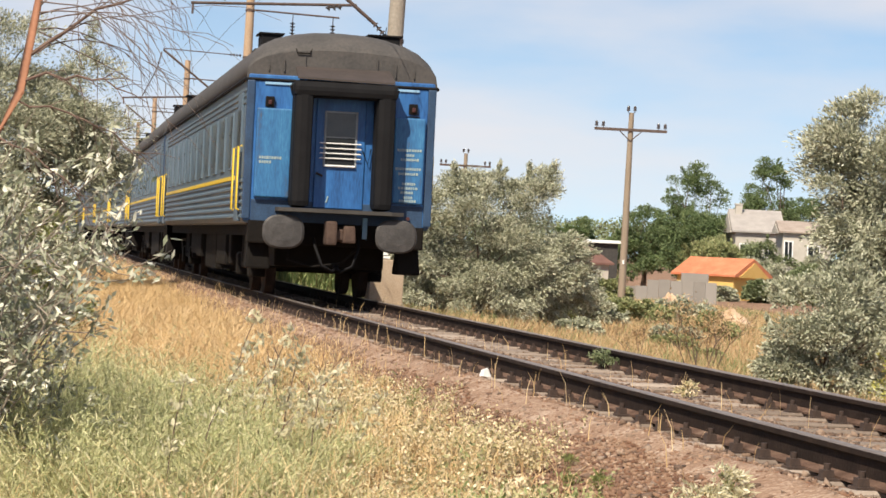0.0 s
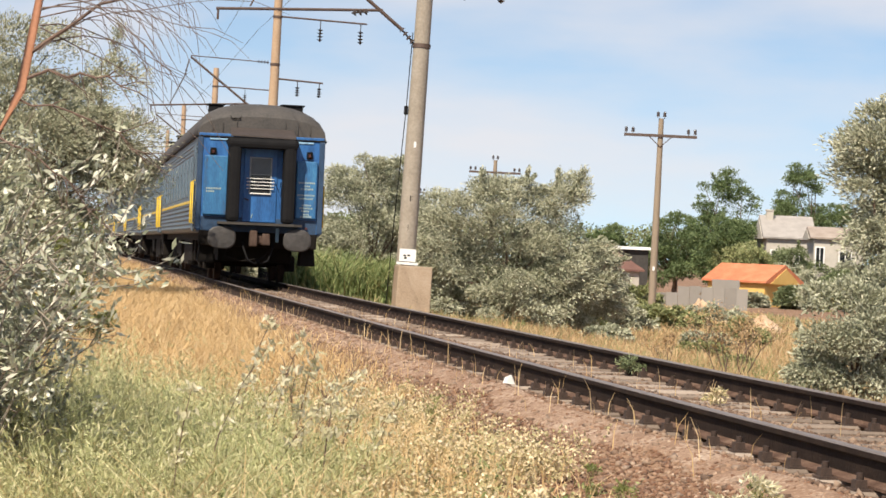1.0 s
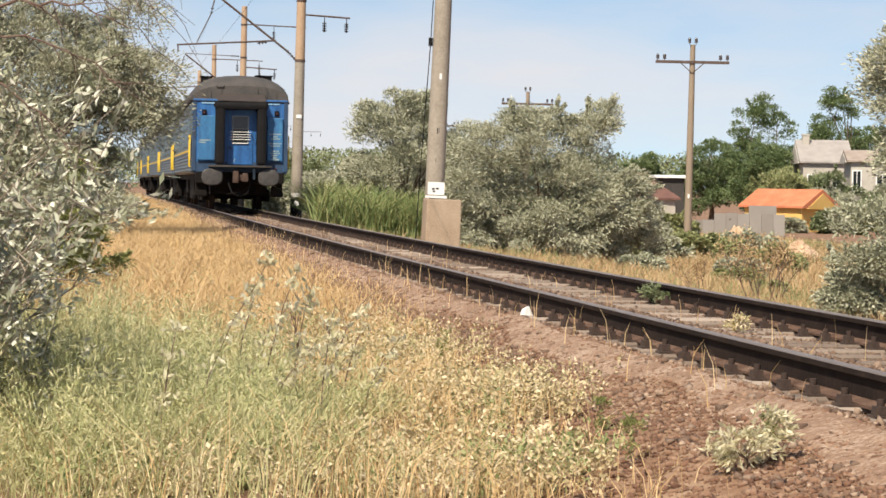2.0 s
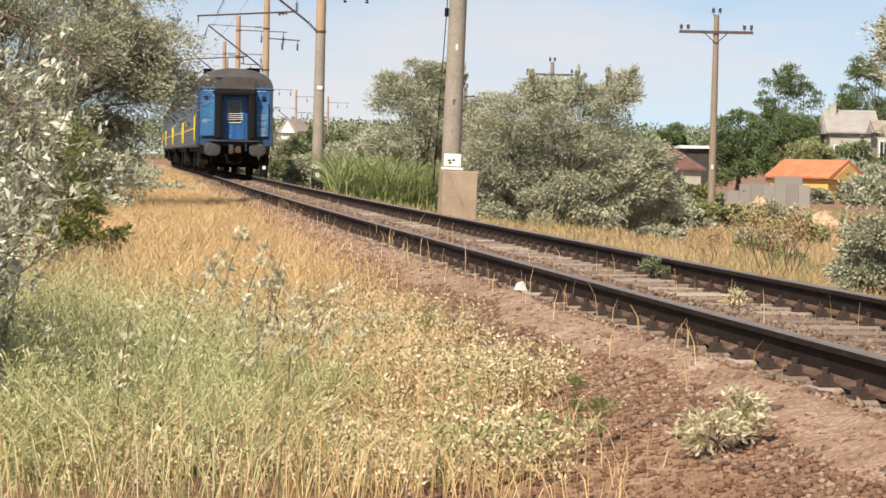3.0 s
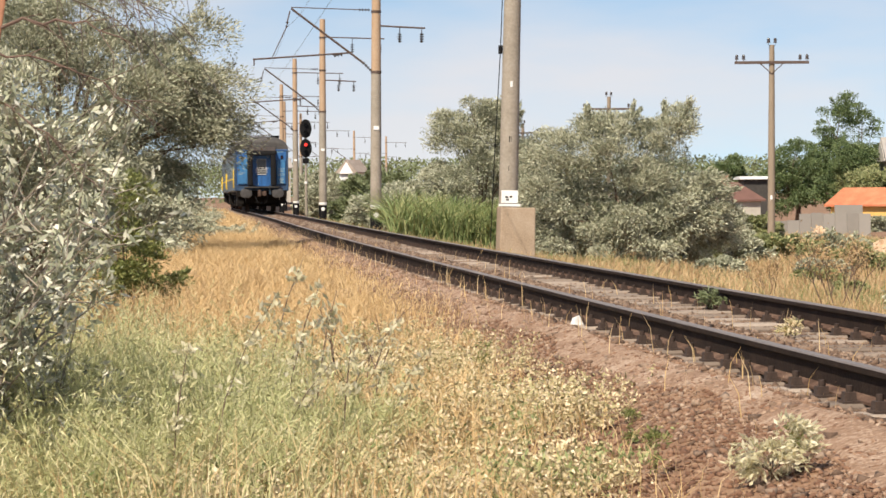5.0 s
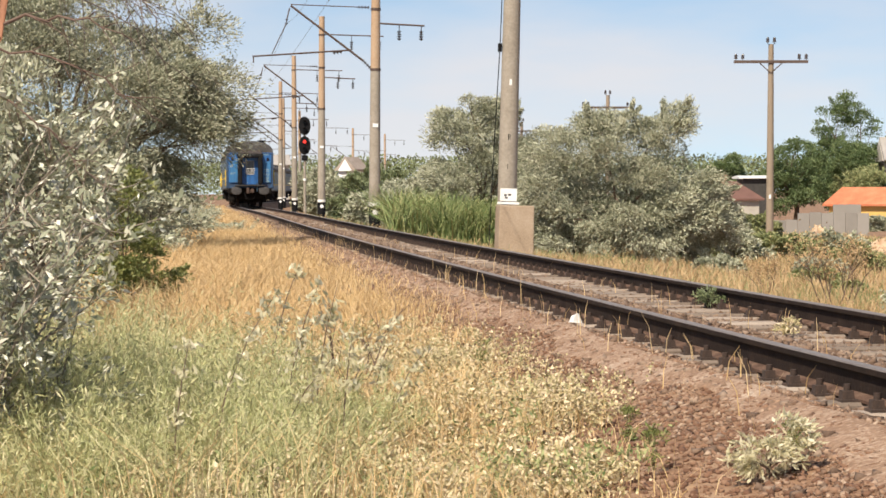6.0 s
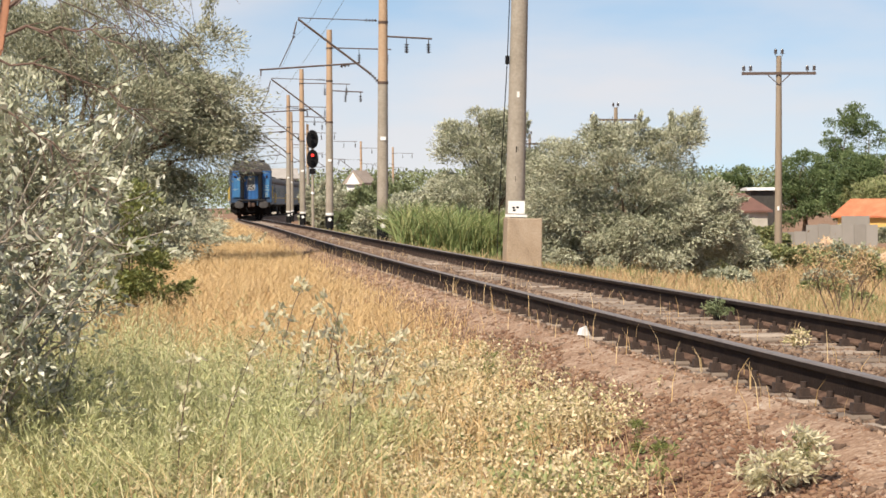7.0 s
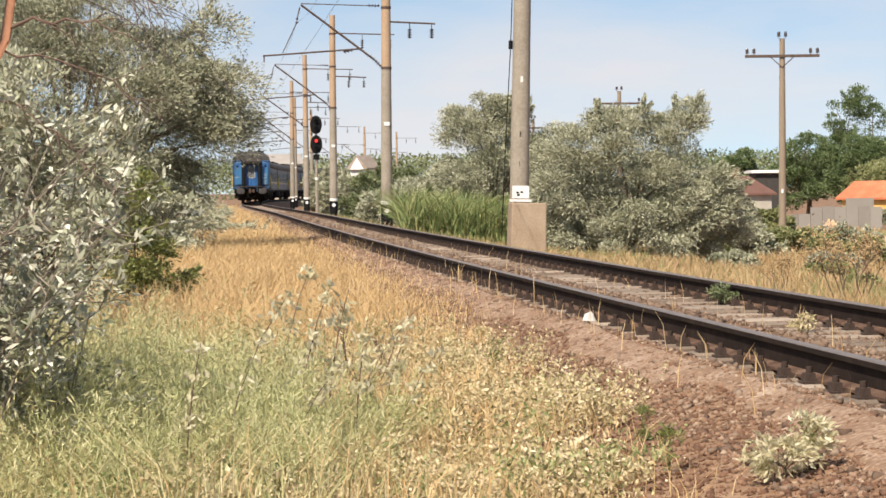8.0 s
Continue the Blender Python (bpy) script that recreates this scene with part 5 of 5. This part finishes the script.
        box(bm, min(k * 1.52, k * 1.552), max(k * 1.52, k * 1.552), 1.65, CAR - 1.65, 1.885, 1.955, 0.004)
        part("stripe", bm, M_YELLOW, car, "yellow painted stripe")
        for i in range(11):
            window_part(car, k * 1.522, 2.55 + i * 1.85, 0.86 if i not in (0, 10) else 0.55, 2.12, 2.98)
    # underframe
    bm = bmesh.new()
    box(bm, -1.28, 1.28, 0.2, CAR - 0.2, 0.98, 1.18)
    for y0, y1, u0, u1, z0 in ((6.4, 8.6, -1.25, -0.5, 0.42), (9.4, 12.2, -1.2, 1.2, 0.30), (0.7, 2.0, -0.9, 0.9, 0.5), (5.8, 6.3, -1.2, 1.2, 0.45), (13.0, 14.4, -1.25, -0.45, 0.5), (7.0, 10.4, 0.5, 1.25, 0.45), (14.8, 16.6, 0.4, 1.2, 0.5), (14.9, 16.9, -1.2, -0.6, 0.55)):
        box(bm, u0, u1, y0, y1, z0, 1.0, 0.04)
    part("underframe", bm, M_UNDER, car)
    for y in (3.9, CAR - 3.9):
        build_bogie(car, y)
    return car


M_SASH = mat("pale_window_frame", [(0.07, 0.11, 0.145), (0.125, 0.175, 0.21)], 3, 0.5)
M_PALEBLUE = mat("pale_blue_paint", [(0.16, 0.34, 0.52), (0.26, 0.44, 0.60)], 4, 0.5)
M_FADED = mat("faded_lettering_paint", [(0.17, 0.27, 0.30), (0.34, 0.40, 0.36)], 9, 0.6)
M_CAB = mat("faded_cabinet_blue", [(0.07, 0.07, 0.07), (0.018, 0.10, 0.24), (0.030, 0.16, 0.33), (0.085, 0.27, 0.42)], 1.0, 0.5, fine=0.45, stretch=(5, 5, 0.8), spread=0.24)
M_GRIME = mat("grimy_blue_paint", [(0.008, 0.02, 0.045), (0.016, 0.045, 0.095), (0.028, 0.075, 0.15)], 3.5, 0.55, fine=0.5)
M_HOOD = mat("brown_sheet_metal", [(0.03, 0.024, 0.022), (0.06, 0.046, 0.041)], 4, 0.65, bump=0.4, bump_scale=8)
M_GREYFRAME = mat("grey_window_frame", [(0.20, 0.22, 0.23), (0.34, 0.36, 0.37)], 5, 0.6)
M_DUSTGLASS = mat("dusty_glass", [(0.05, 0.06, 0.065), (0.10, 0.115, 0.12)], 5, 0.3)
M_BUFFER = mat("scuffed_buffer_steel", [(0.025, 0.023, 0.022), (0.05, 0.047, 0.045), (0.09, 0.083, 0.08)], 5, 0.6, 0.2, bump=0.2)

# ---- build ----
build_ground()
train = [build_car()]
for k in range(1, 7):
    train.append(copy_thing(train[0], Matrix()))
tagged(train[0], "last blue passenger car of the train, rear door and buffers showing")

for s, lean, block, lat in ((44.0, 1.7, True, 3.55), (86.3, 0.6, False, 3.4), (133.5, 0.4, False, 3.8), (176.0, 0.0, False, 4.0), (220.0, 0.3, False, 3.8), (262.0, 0.0, False, 3.6), (304.0, 0.0, False, 3.6), (347.0, 0.0, False, 3.6), (390.0, 0.0, False, 3.6), (432.0, 0.0, False, 3.6)):
    mast(s, lean, block, lat)
wires()
signal()
for x, y, h in ((16.5, 120.0, 9.75), (12.25, 170.0, 9.25), (8.7, 232.0, 9.2)):
    utility_pole(x, y, h, 1)

house("red_roof_house", 22.6, 186, 3.4, 5, 1.9, 1.35, 4, M_PLASTER, M_DRED, "low house with a dark red hipped roof and chimney", ((-0.6, 0.6, 0.8, 0.8),), (-0.75, 0.35, M_RUSTBRICK), 1.2, base=-1.6)
house("white_shed", 26.1, 200, 2.0, 4, 3.6, 0.15, 0, M_DIRT, M_WHITE, "grey shed with a flat white roof", base=-1.6)
house("ochre_house", 32.0, 178, 5.0, 4.0, 1.9, 1.25, -46, M_YPLASTER, M_ORANGE, "low ochre house with an orange tiled gable roof", (), None, base=-2.0)
house("white_house", 42.0, 218, 4.0, 7, 5.2, 2.0, -4, M_PLASTER, M_SLATE, "white house with a steep grey slate roof and chimney", ((-1.2, 3.0, 0.8, 1.1), (0.9, 3.0, 0.8, 1.1)), (-1.5, 0.35, M_PLASTER), base=-1.6)
house("cream_house", 43.9, 206, 4.0, 6, 5.2, 0.95, -6, M_PLASTER, M_OLDROOF, "cream plastered house with a weathered brown roof", ((-1.5, 2.7, 0.7, 1.7), (0.6, 2.9, 1.0, 1.2)), base=-1.6)
house("far_white_house", -8.9, 292, 3.0, 2.0, 5.2, 1.5, 66, M_WHITE, M_OLDROOF, "far white house with a brown gable roof", ((0.4, 3.2, 0.8, 1.0),), None, base=-1.6)
house("tan_house", -22.6, 362, 4.2, 6, 6.6, 1.5, 10, M_PLASTER, M_SLATE, "far cream house behind the railway", ((0.8, 4.0, 1.0, 1.2),), None, base=-1.6)
concrete_wall()

# trees and bushes
bush("oleaster_tree", (-8.45, 55.5, -0.75), [(0.2, 0, 3.4, 3.4, 2.6, 2.1), (1.9, -0.3, 2.9, 1.9, 2.0, 1.6), (-2.6, 0, 3.0, 2.6, 2.2, 2.4), (1.2, 0, 4.6, 2.3, 1.8, 1.4), (3.3, 0.2, 3.4, 0.95, 0.9, 0.65), (2.3, 0, 2.1, 0.7, 0.8, 0.65), (2.7, 0, 4.1, 1.1, 0.9, 0.7), (-0.4, 0.4, 1.2, 3.0, 1.6, 1.2), (1.2, 0.3, 1.1, 1.6, 1.2, 1.0), (-2.0, 0, 4.8, 2.6, 1.8, 1.5)], 2300, 110, (0.095, 0.026), M_OLIVE2, "large grey-green oleaster tree beside the track", "tree", 3, sigma=0.22, trunk=0.16, limbs=40)
bush("oleaster_shrub", (-7.2, 78.0, -0.7), [(-0.4, 0, 0.4, 1.4, 1.2, 0.55), (0.8, 0.3, 0.25, 0.8, 0.9, 0.35)], 150, 40, (0.10, 0.03), M_OLIVE, "low grey-green shrub at the edge of the track", "shrub", 31, trunk=0.05)
for x, y, w, h, sd in ((-10.2, 100.0, 1.5, 0.8, 36), (-12.8, 126.0, 1.9, 1.0, 37), (-15.0, 148.0, 2.0, 1.1, 38)):
    bush("oleaster_shrub", (x, y, -0.65), [(0, 0, h * 0.5, w, w * 0.8, h * 0.55), (-w * 0.6, 0.3, h * 0.6, w * 0.7, w * 0.7, h * 0.6)], 180, 45, (0.12, 0.04), M_OLIVE, "low grey-green shrub at the edge of the track", "shrub", sd, trunk=0.05)
bush("oleaster_shrub", (-5.75, 51.5, -0.65), [(0, 0, 0.7, 1.15, 0.9, 0.85), (-0.8, 0.2, 1.0, 0.9, 0.9, 1.0)], 330, 70, (0.085, 0.028), M_OLIVE, "rounded grey-green oleaster shrub under the tree", "shrub", 35, sigma=0.15, trunk=0.05)
bush("green_shrub", (-3.62, 29.0, -0.65), [(0, 0, 0.9, 0.42, 0.45, 0.85), (0.3, 0, 0.45, 0.35, 0.35, 0.4)], 240, 60, (0.05, 0.022), M_YGREEN, "fresh green leafy shrub under the oleaster", "shrub", 33, sigma=0.10, trunk=0.03)
bush("oleaster_shrub", (-3.7, 24.0, -0.65), [(0, 0, 1.1, 0.6, 0.7, 1.0), (-0.5, 0, 2.0, 0.7, 0.7, 0.9)], 300, 80, (0.07, 0.024), M_OLIVE, "grey-green oleaster shrub behind the silver bush", "shrub", 34, sigma=0.13, trunk=0.04)
bush("oleaster_bush", (5.9, 78.5, -1.45), [(-1.3, 0, 2.0, 1.7, 1.5, 1.9), (0.2, 0, 2.75, 1.3, 1.4, 2.0), (1.7, 0, 2.9, 1.15, 1.4, 1.8), (1.2, 0, 1.8, 1.8, 1.4, 1.6), (-2.2, 0.3, 1.2, 1.2, 1.2, 1.2), (2.7, 0.2, 1.3, 1.0, 1.2, 1.3), (0.2, -0.8, 1.0, 2.4, 1.0, 1.0)], 1350, 126, (0.12, 0.030), M_OLIVE, "large dense grey-green oleaster bush beyond the track", "bush", 5, sigma=0.165, trunk=0.12, limbs=30)
bush("oleaster_bush", (1.9, 93.0, -1.4), [(0, 0, 2.3, 1.8, 1.4, 2.3), (-0.1, 0, 4.4, 1.3, 1.1, 1.6), (2.1, 0.5, 2.3, 1.5, 1.2, 2.2), (-1.4, 0, 1.8, 1.1, 1.0, 1.7)], 1100, 95, (0.125, 0.034), M_OLIVE, "tall grey-green oleaster bush behind the mast", "bush", 6, sigma=0.22, trunk=0.12, limbs=26)
bush("oleaster_tree", (8.5, 36.5, -1.05), [(0.1, 0, 3.2, 0.95, 0.9, 1.5), (0.15, 0, 1.9, 0.8, 0.8, 1.0), (0.9, 0.3, 2.6, 1.0, 0.9, 1.7)], 950, 95, (0.08, 0.024), M_OLIVE, "silver-green oleaster tree beyond the track", "tree", 7, sigma=0.15, trunk=0.07, limbs=30)
bush("oleaster_bush", (7.52, 35.0, -1.0), [(0, 0, 0.85, 0.85, 0.8, 0.95), (0.6, 0.2, 0.6, 0.7, 0.7, 0.7), (-0.5, 0, 0.5, 0.5, 0.5, 0.55)], 560, 80, (0.065, 0.025), M_OLIVE, "low silver-green oleaster bush beyond the track", "bush", 8, sigma=0.12, trunk=0.05, limbs=24)
bush("yellow_weed_clump", (8.3, 32.0, -1.0), [(0, 0, 0.25, 0.7, 0.5, 0.3), (0.8, 0.2, 0.25, 0.6, 0.5, 0.28)], 120, 40, (0.05, 0.022), M_YELLOWLEAF, "yellow-green weed clump beside the track", "weeds", 9, sigma=0.07, trunk=0.012, limbs=20)
rnd = random.Random(12)
for i, (x, y, w, h) in enumerate(((-2.0, 112, 2.2, 2.0), (1.2, 118, 2.6, 2.4), (4.4, 125, 2.8, 3.0), (-4.6, 160, 2.6, 2.8), (-1.0, 165, 3.2, 3.2), (3.0, 175, 3.4, 3.6), (8.5, 140, 3.0, 3.0), (11.0, 116, 2.2, 1.7), (-7.5, 200, 3.2, 3.4), (-3.0, 215, 3.8, 4.2), (2.5, 220, 4.0, 4.4), (9, 210, 4.0, 4.0), (16.5, 182, 3.2, 3.2), (19.0, 190, 2.4, 2.6), (38.5, 196, 3.4, 3.4), (40.4, 204, 3.4, 4.8), (44.5, 198, 3.0, 3.9), (36.8, 208, 3.0, 5.0), (42.5, 194, 3.0, 2.8), (36.0, 200, 3.0, 4.4), (28.6, 172, 1.6, 1.5), (33.4, 170, 1.5, 1.7), (30.6, 169, 1.2, 1.1), (35.5, 168, 2.4, 1.9), (12.5, 104, 1.8, 1.1), (9.6, 98, 1.6, 1.1), (-11.5, 255, 3.4, 4.4), (-6, 262, 4, 5), (15.3, 130, 2.0, 1.8), (17.3, 131, 1.8, 1.4), (12.4, 112, 1.5, 0.9), (9.0, 88, 1.5, 0.8), (11.2, 90, 1.6, 0.9), (13.6, 96, 1.8, 1.0), (8.2, 70, 0.9, 0.45), (10.0, 64, 0.8, 0.4), (11.4, 72, 1.0, 0.6), (13.8, 80, 1.2, 0.8), (16.0, 98, 1.7, 1.1), (9.3, 55, 0.6, 0.35), (0.6, 84, 1.2, 1.0), (2.6, 83, 1.3, 1.1), (3.9, 84, 1.0, 0.9))):
    bush("hedge_bush", (x, y, float(ground_z(x, y))), [(0, 0, h * 0.45, w * 0.6, w * 0.5, h * 0.5), (w * 0.35, 0.2, h * 0.35, w * 0.45, w * 0.4, h * 0.4), (-w * 0.35, 0, h * 0.4, w * 0.4, w * 0.4, h * 0.45)], 260, 50, (0.05 + y * 0.0009, 0.022 + y * 0.0004), M_LEAF2 if y > 125 and i % 3 == 0 else (M_OLIVE, M_MEADOWBUSH)[i % 2], "grey-green bush in the hedge beyond the track", "bush", 100 + i, sigma=0.26, trunk=0.07, limbs=12, group="hedge bushes")
for i, (x, y, w, h) in enumerate(((39.2, 232, 6.4, 11.6), (33.5, 226, 6.2, 6.8), (37.5, 220, 5.5, 6.4), (48.0, 242, 5.0, 12.8), (52.5, 246, 5.5, 9.0), (28.0, 236, 5.0, 5.6), (44.5, 232, 4.5, 8.4))):
    bush("broadleaf_tree", (x, y, -1.6), [(0, 0, h * 0.62, w * 0.42, w * 0.4, h * 0.36), (w * 0.2, 0, h * 0.42, w * 0.4, w * 0.35, h * 0.25), (-w * 0.22, 0, h * 0.4, w * 0.38, w * 0.35, h * 0.28)], 460, 60, (0.19, 0.11), M_LEAF, "green broadleaf tree behind the houses", "tree", 200 + i, sigma=0.42, trunk=0.22, limbs=20, group="trees behind the houses")
# far wood on the horizon
rng = np.random.default_rng(5)
n = 110000
x = rng.uniform(-260, 420, n)
y = rng.uniform(620, 700, n)
h = (6.5 + 4.5 * patch(x, y * 0.2, 0.035, 7) + 2.0 * patch(x, y, 0.2, 6)) * rng.random(n) ** 0.5
v = leaf_quads(np.stack([x, y, h - 2.0], 1), 0.85, 0.5, rng, 0.2)
tagged(raw("far_wood", v, quads_of(v), M_LEAF2), "dark far belt of trees on the horizon", "wood", kind="stuff")

twig_shrub((6.5, 40.0, -1.05), 1.3, 3, 4, "dry brown shrub with withered leaves in the meadow", M_BARK, 3)
twig_shrub((7.3, 43.0, -1.05), 1.3, 4, 3, "dry brown shrub with withered leaves in the meadow", M_BARK, 3)
twig_shrub((5.7, 42.0, -1.05), 0.9, 14, 3, "dry brown shrub with withered leaves in the meadow", M_BARK, 4)
twig_shrub((-6.3, 84.0, -0.6), 0.7, 15, 5, "low dark heap of dry twigs beside the track", M_BARK)
twig_shrub((-7.2, 85.0, -0.6), 0.6, 16, 5, "low dark heap of dry twigs beside the track", M_BARK)
earth_mound(16.3, 104.0, 2.2, 2.0, 0.95, 2)
earth_mound(18.4, 101.0, 2.6, 1.8, 0.6, 5)
earth_mound(14.9, 106.0, 1.6, 1.4, 0.5, 8)
twig_shrub((-0.46, 16.0, -0.55), 0.9, 6, 2, "small dry brown shrub in the grass", M_BARK)
spray_bush()
wormwood_clumps()
bare_branches()
reeds()

# small things by the rail
bm = bmesh.new()
box(bm, -0.055, 0.055, -0.04, 0.04, -0.02, 0.085, 0.02, 0.65)
for q in bm.verts:
    q.co += Vector((noise.noise(q.co * 9), noise.noise(q.co * 9 + Vector((5, 0, 0))), noise.noise(q.co * 9 + Vector((0, 7, 0))))) * 0.035
stone = part("white_stone", bm, M_WHITE)
stone.matrix_world = pose(1.20, 20.2, float(ground_z(1.20, 20.2)), 0, 0, 20)
tagged(stone, "white lump of stone lying beside the rail", "stone")
bush("rail_weed", (2.62, 22.9, -0.2), [(0, 0, 0.10, 0.12, 0.12, 0.10)], 26, 20, (0.07, 0.010), M_LEAF2, "green weed growing between the rails", "weed", 51, sigma=0.05, trunk=0.006, limbs=8)
bush("rail_weed", (2.72, 18.6, -0.2), [(0, 0, 0.05, 0.09, 0.09, 0.05)], 16, 16, (0.04, 0.014), M_WEED, "pale weed growing between the rails", "weed", 52, sigma=0.04, trunk=0.005, limbs=6)
bush("wormwood_plant", (1.44, 10.45, float(ground_z(1.44, 10.45))), [(0, 0, 0.08, 0.16, 0.13, 0.09), (0.10, 0, 0.18, 0.08, 0.06, 0.10), (-0.10, 0, 0.10, 0.08, 0.08, 0.07)], 46, 26, (0.040, 0.012), M_SHOOT, "whitish leafy plant on the gravel beside the track", "plant", 53, sigma=0.04, trunk=0.005, limbs=14)
for px, py, hh, sd in ((1.02, 11.2, 0.20, 54), (1.56, 10.7, 0.19, 55), (1.00, 12.4, 0.16, 56), (0.35, 16.5, 0.30, 57)):
    bush("green_sprig", (px, py, float(ground_z(px, py))), [(0, 0, hh * 0.5, 0.025, 0.025, hh * 0.5)], 14, 22, (0.028, 0.007), M_YGREEN, "thin fresh green sprig at the edge of the gravel", "sprig", sd, sigma=0.025, trunk=0.003, limbs=4, group="green sprigs")

build_track()
scatter_stones("ballast", 26000, (-9, 120), (-1.9, 1.9), (0.010, 0.045), M_BALLAST, "brown and grey ballast stones of the track bed", 61)
scatter_stones("gravel", 64000, (-9, 45), (-3.2, -1.16), (0.004, 0.030), M_CLOD, "reddish brown clods and gravel beside the track", 62)
scatter_stones("fine_ballast", 26000, (-6, 55), (-0.72, 0.74), (0.008, 0.040), M_BALLAST, "finer brown stones and dirt between the rails", 64)
scatter_stones("pale_gravel", 24000, (-9, 60), (-1.85, -0.95), (0.003, 0.027), M_CHIP, "pale dusty gravel along the rail", 63)
bm = bmesh.new()
rng = np.random.default_rng(71)
rows = []
for k in range(170):
    st = -10 + 0.4 * k
    w = 0.38 + 0.09 * math.sin(st * 0.9) + 0.07 * math.sin(st * 2.3 + 1)
    ring = []
    for q in range(7):
        c = rail_pos(st, -1.12 - w * q / 6)
        ring.append((c.x, c.y, float(ground_z(c.x, c.y)) + (0.014 if 0 < q < 6 else -0.02) + rng.normal() * 0.004))
    rows.append(ring)
loft(bm, rows, closed=False, smooth=True)
for f in bm.faces:
    if f.normal.z < 0:
        f.normal_flip()
tagged(part("dust_strip", bm, M_DUST), "strip of pale dust and fine gravel along the rail", "gravel", kind="structure")
build_grass()


def motions():
    # seconds and the place of the last car's end along the track
    run = [(0.0, 23.71), (0.5, 34.03), (1.0, 44.30), (1.5, 54.60), (2.0, 64.95), (2.5, 75.34), (3.0, 85.77), (3.5, 96.23), (4.0, 106.81), (4.5, 117.44), (5.0, 128.04), (5.5, 138.64), (6.0, 149.24), (6.5, 159.83), (7.0, 170.40), (7.5, 180.97), (8.0, 191.54)]
    for k, car in enumerate(train):
        rows = []
        for t, s in run:
            s += k * 24.5
            a, b = rail_pos(s + 3.9), rail_pos(s + CAR - 3.9)
            d = (b - a).normalized()
            rows.append((t, Matrix.Translation(a - d * 3.9) @ Matrix.Rotation(math.atan2(-d.x, d.y), 4, "Z")))
        walk(car, rows)


motions()
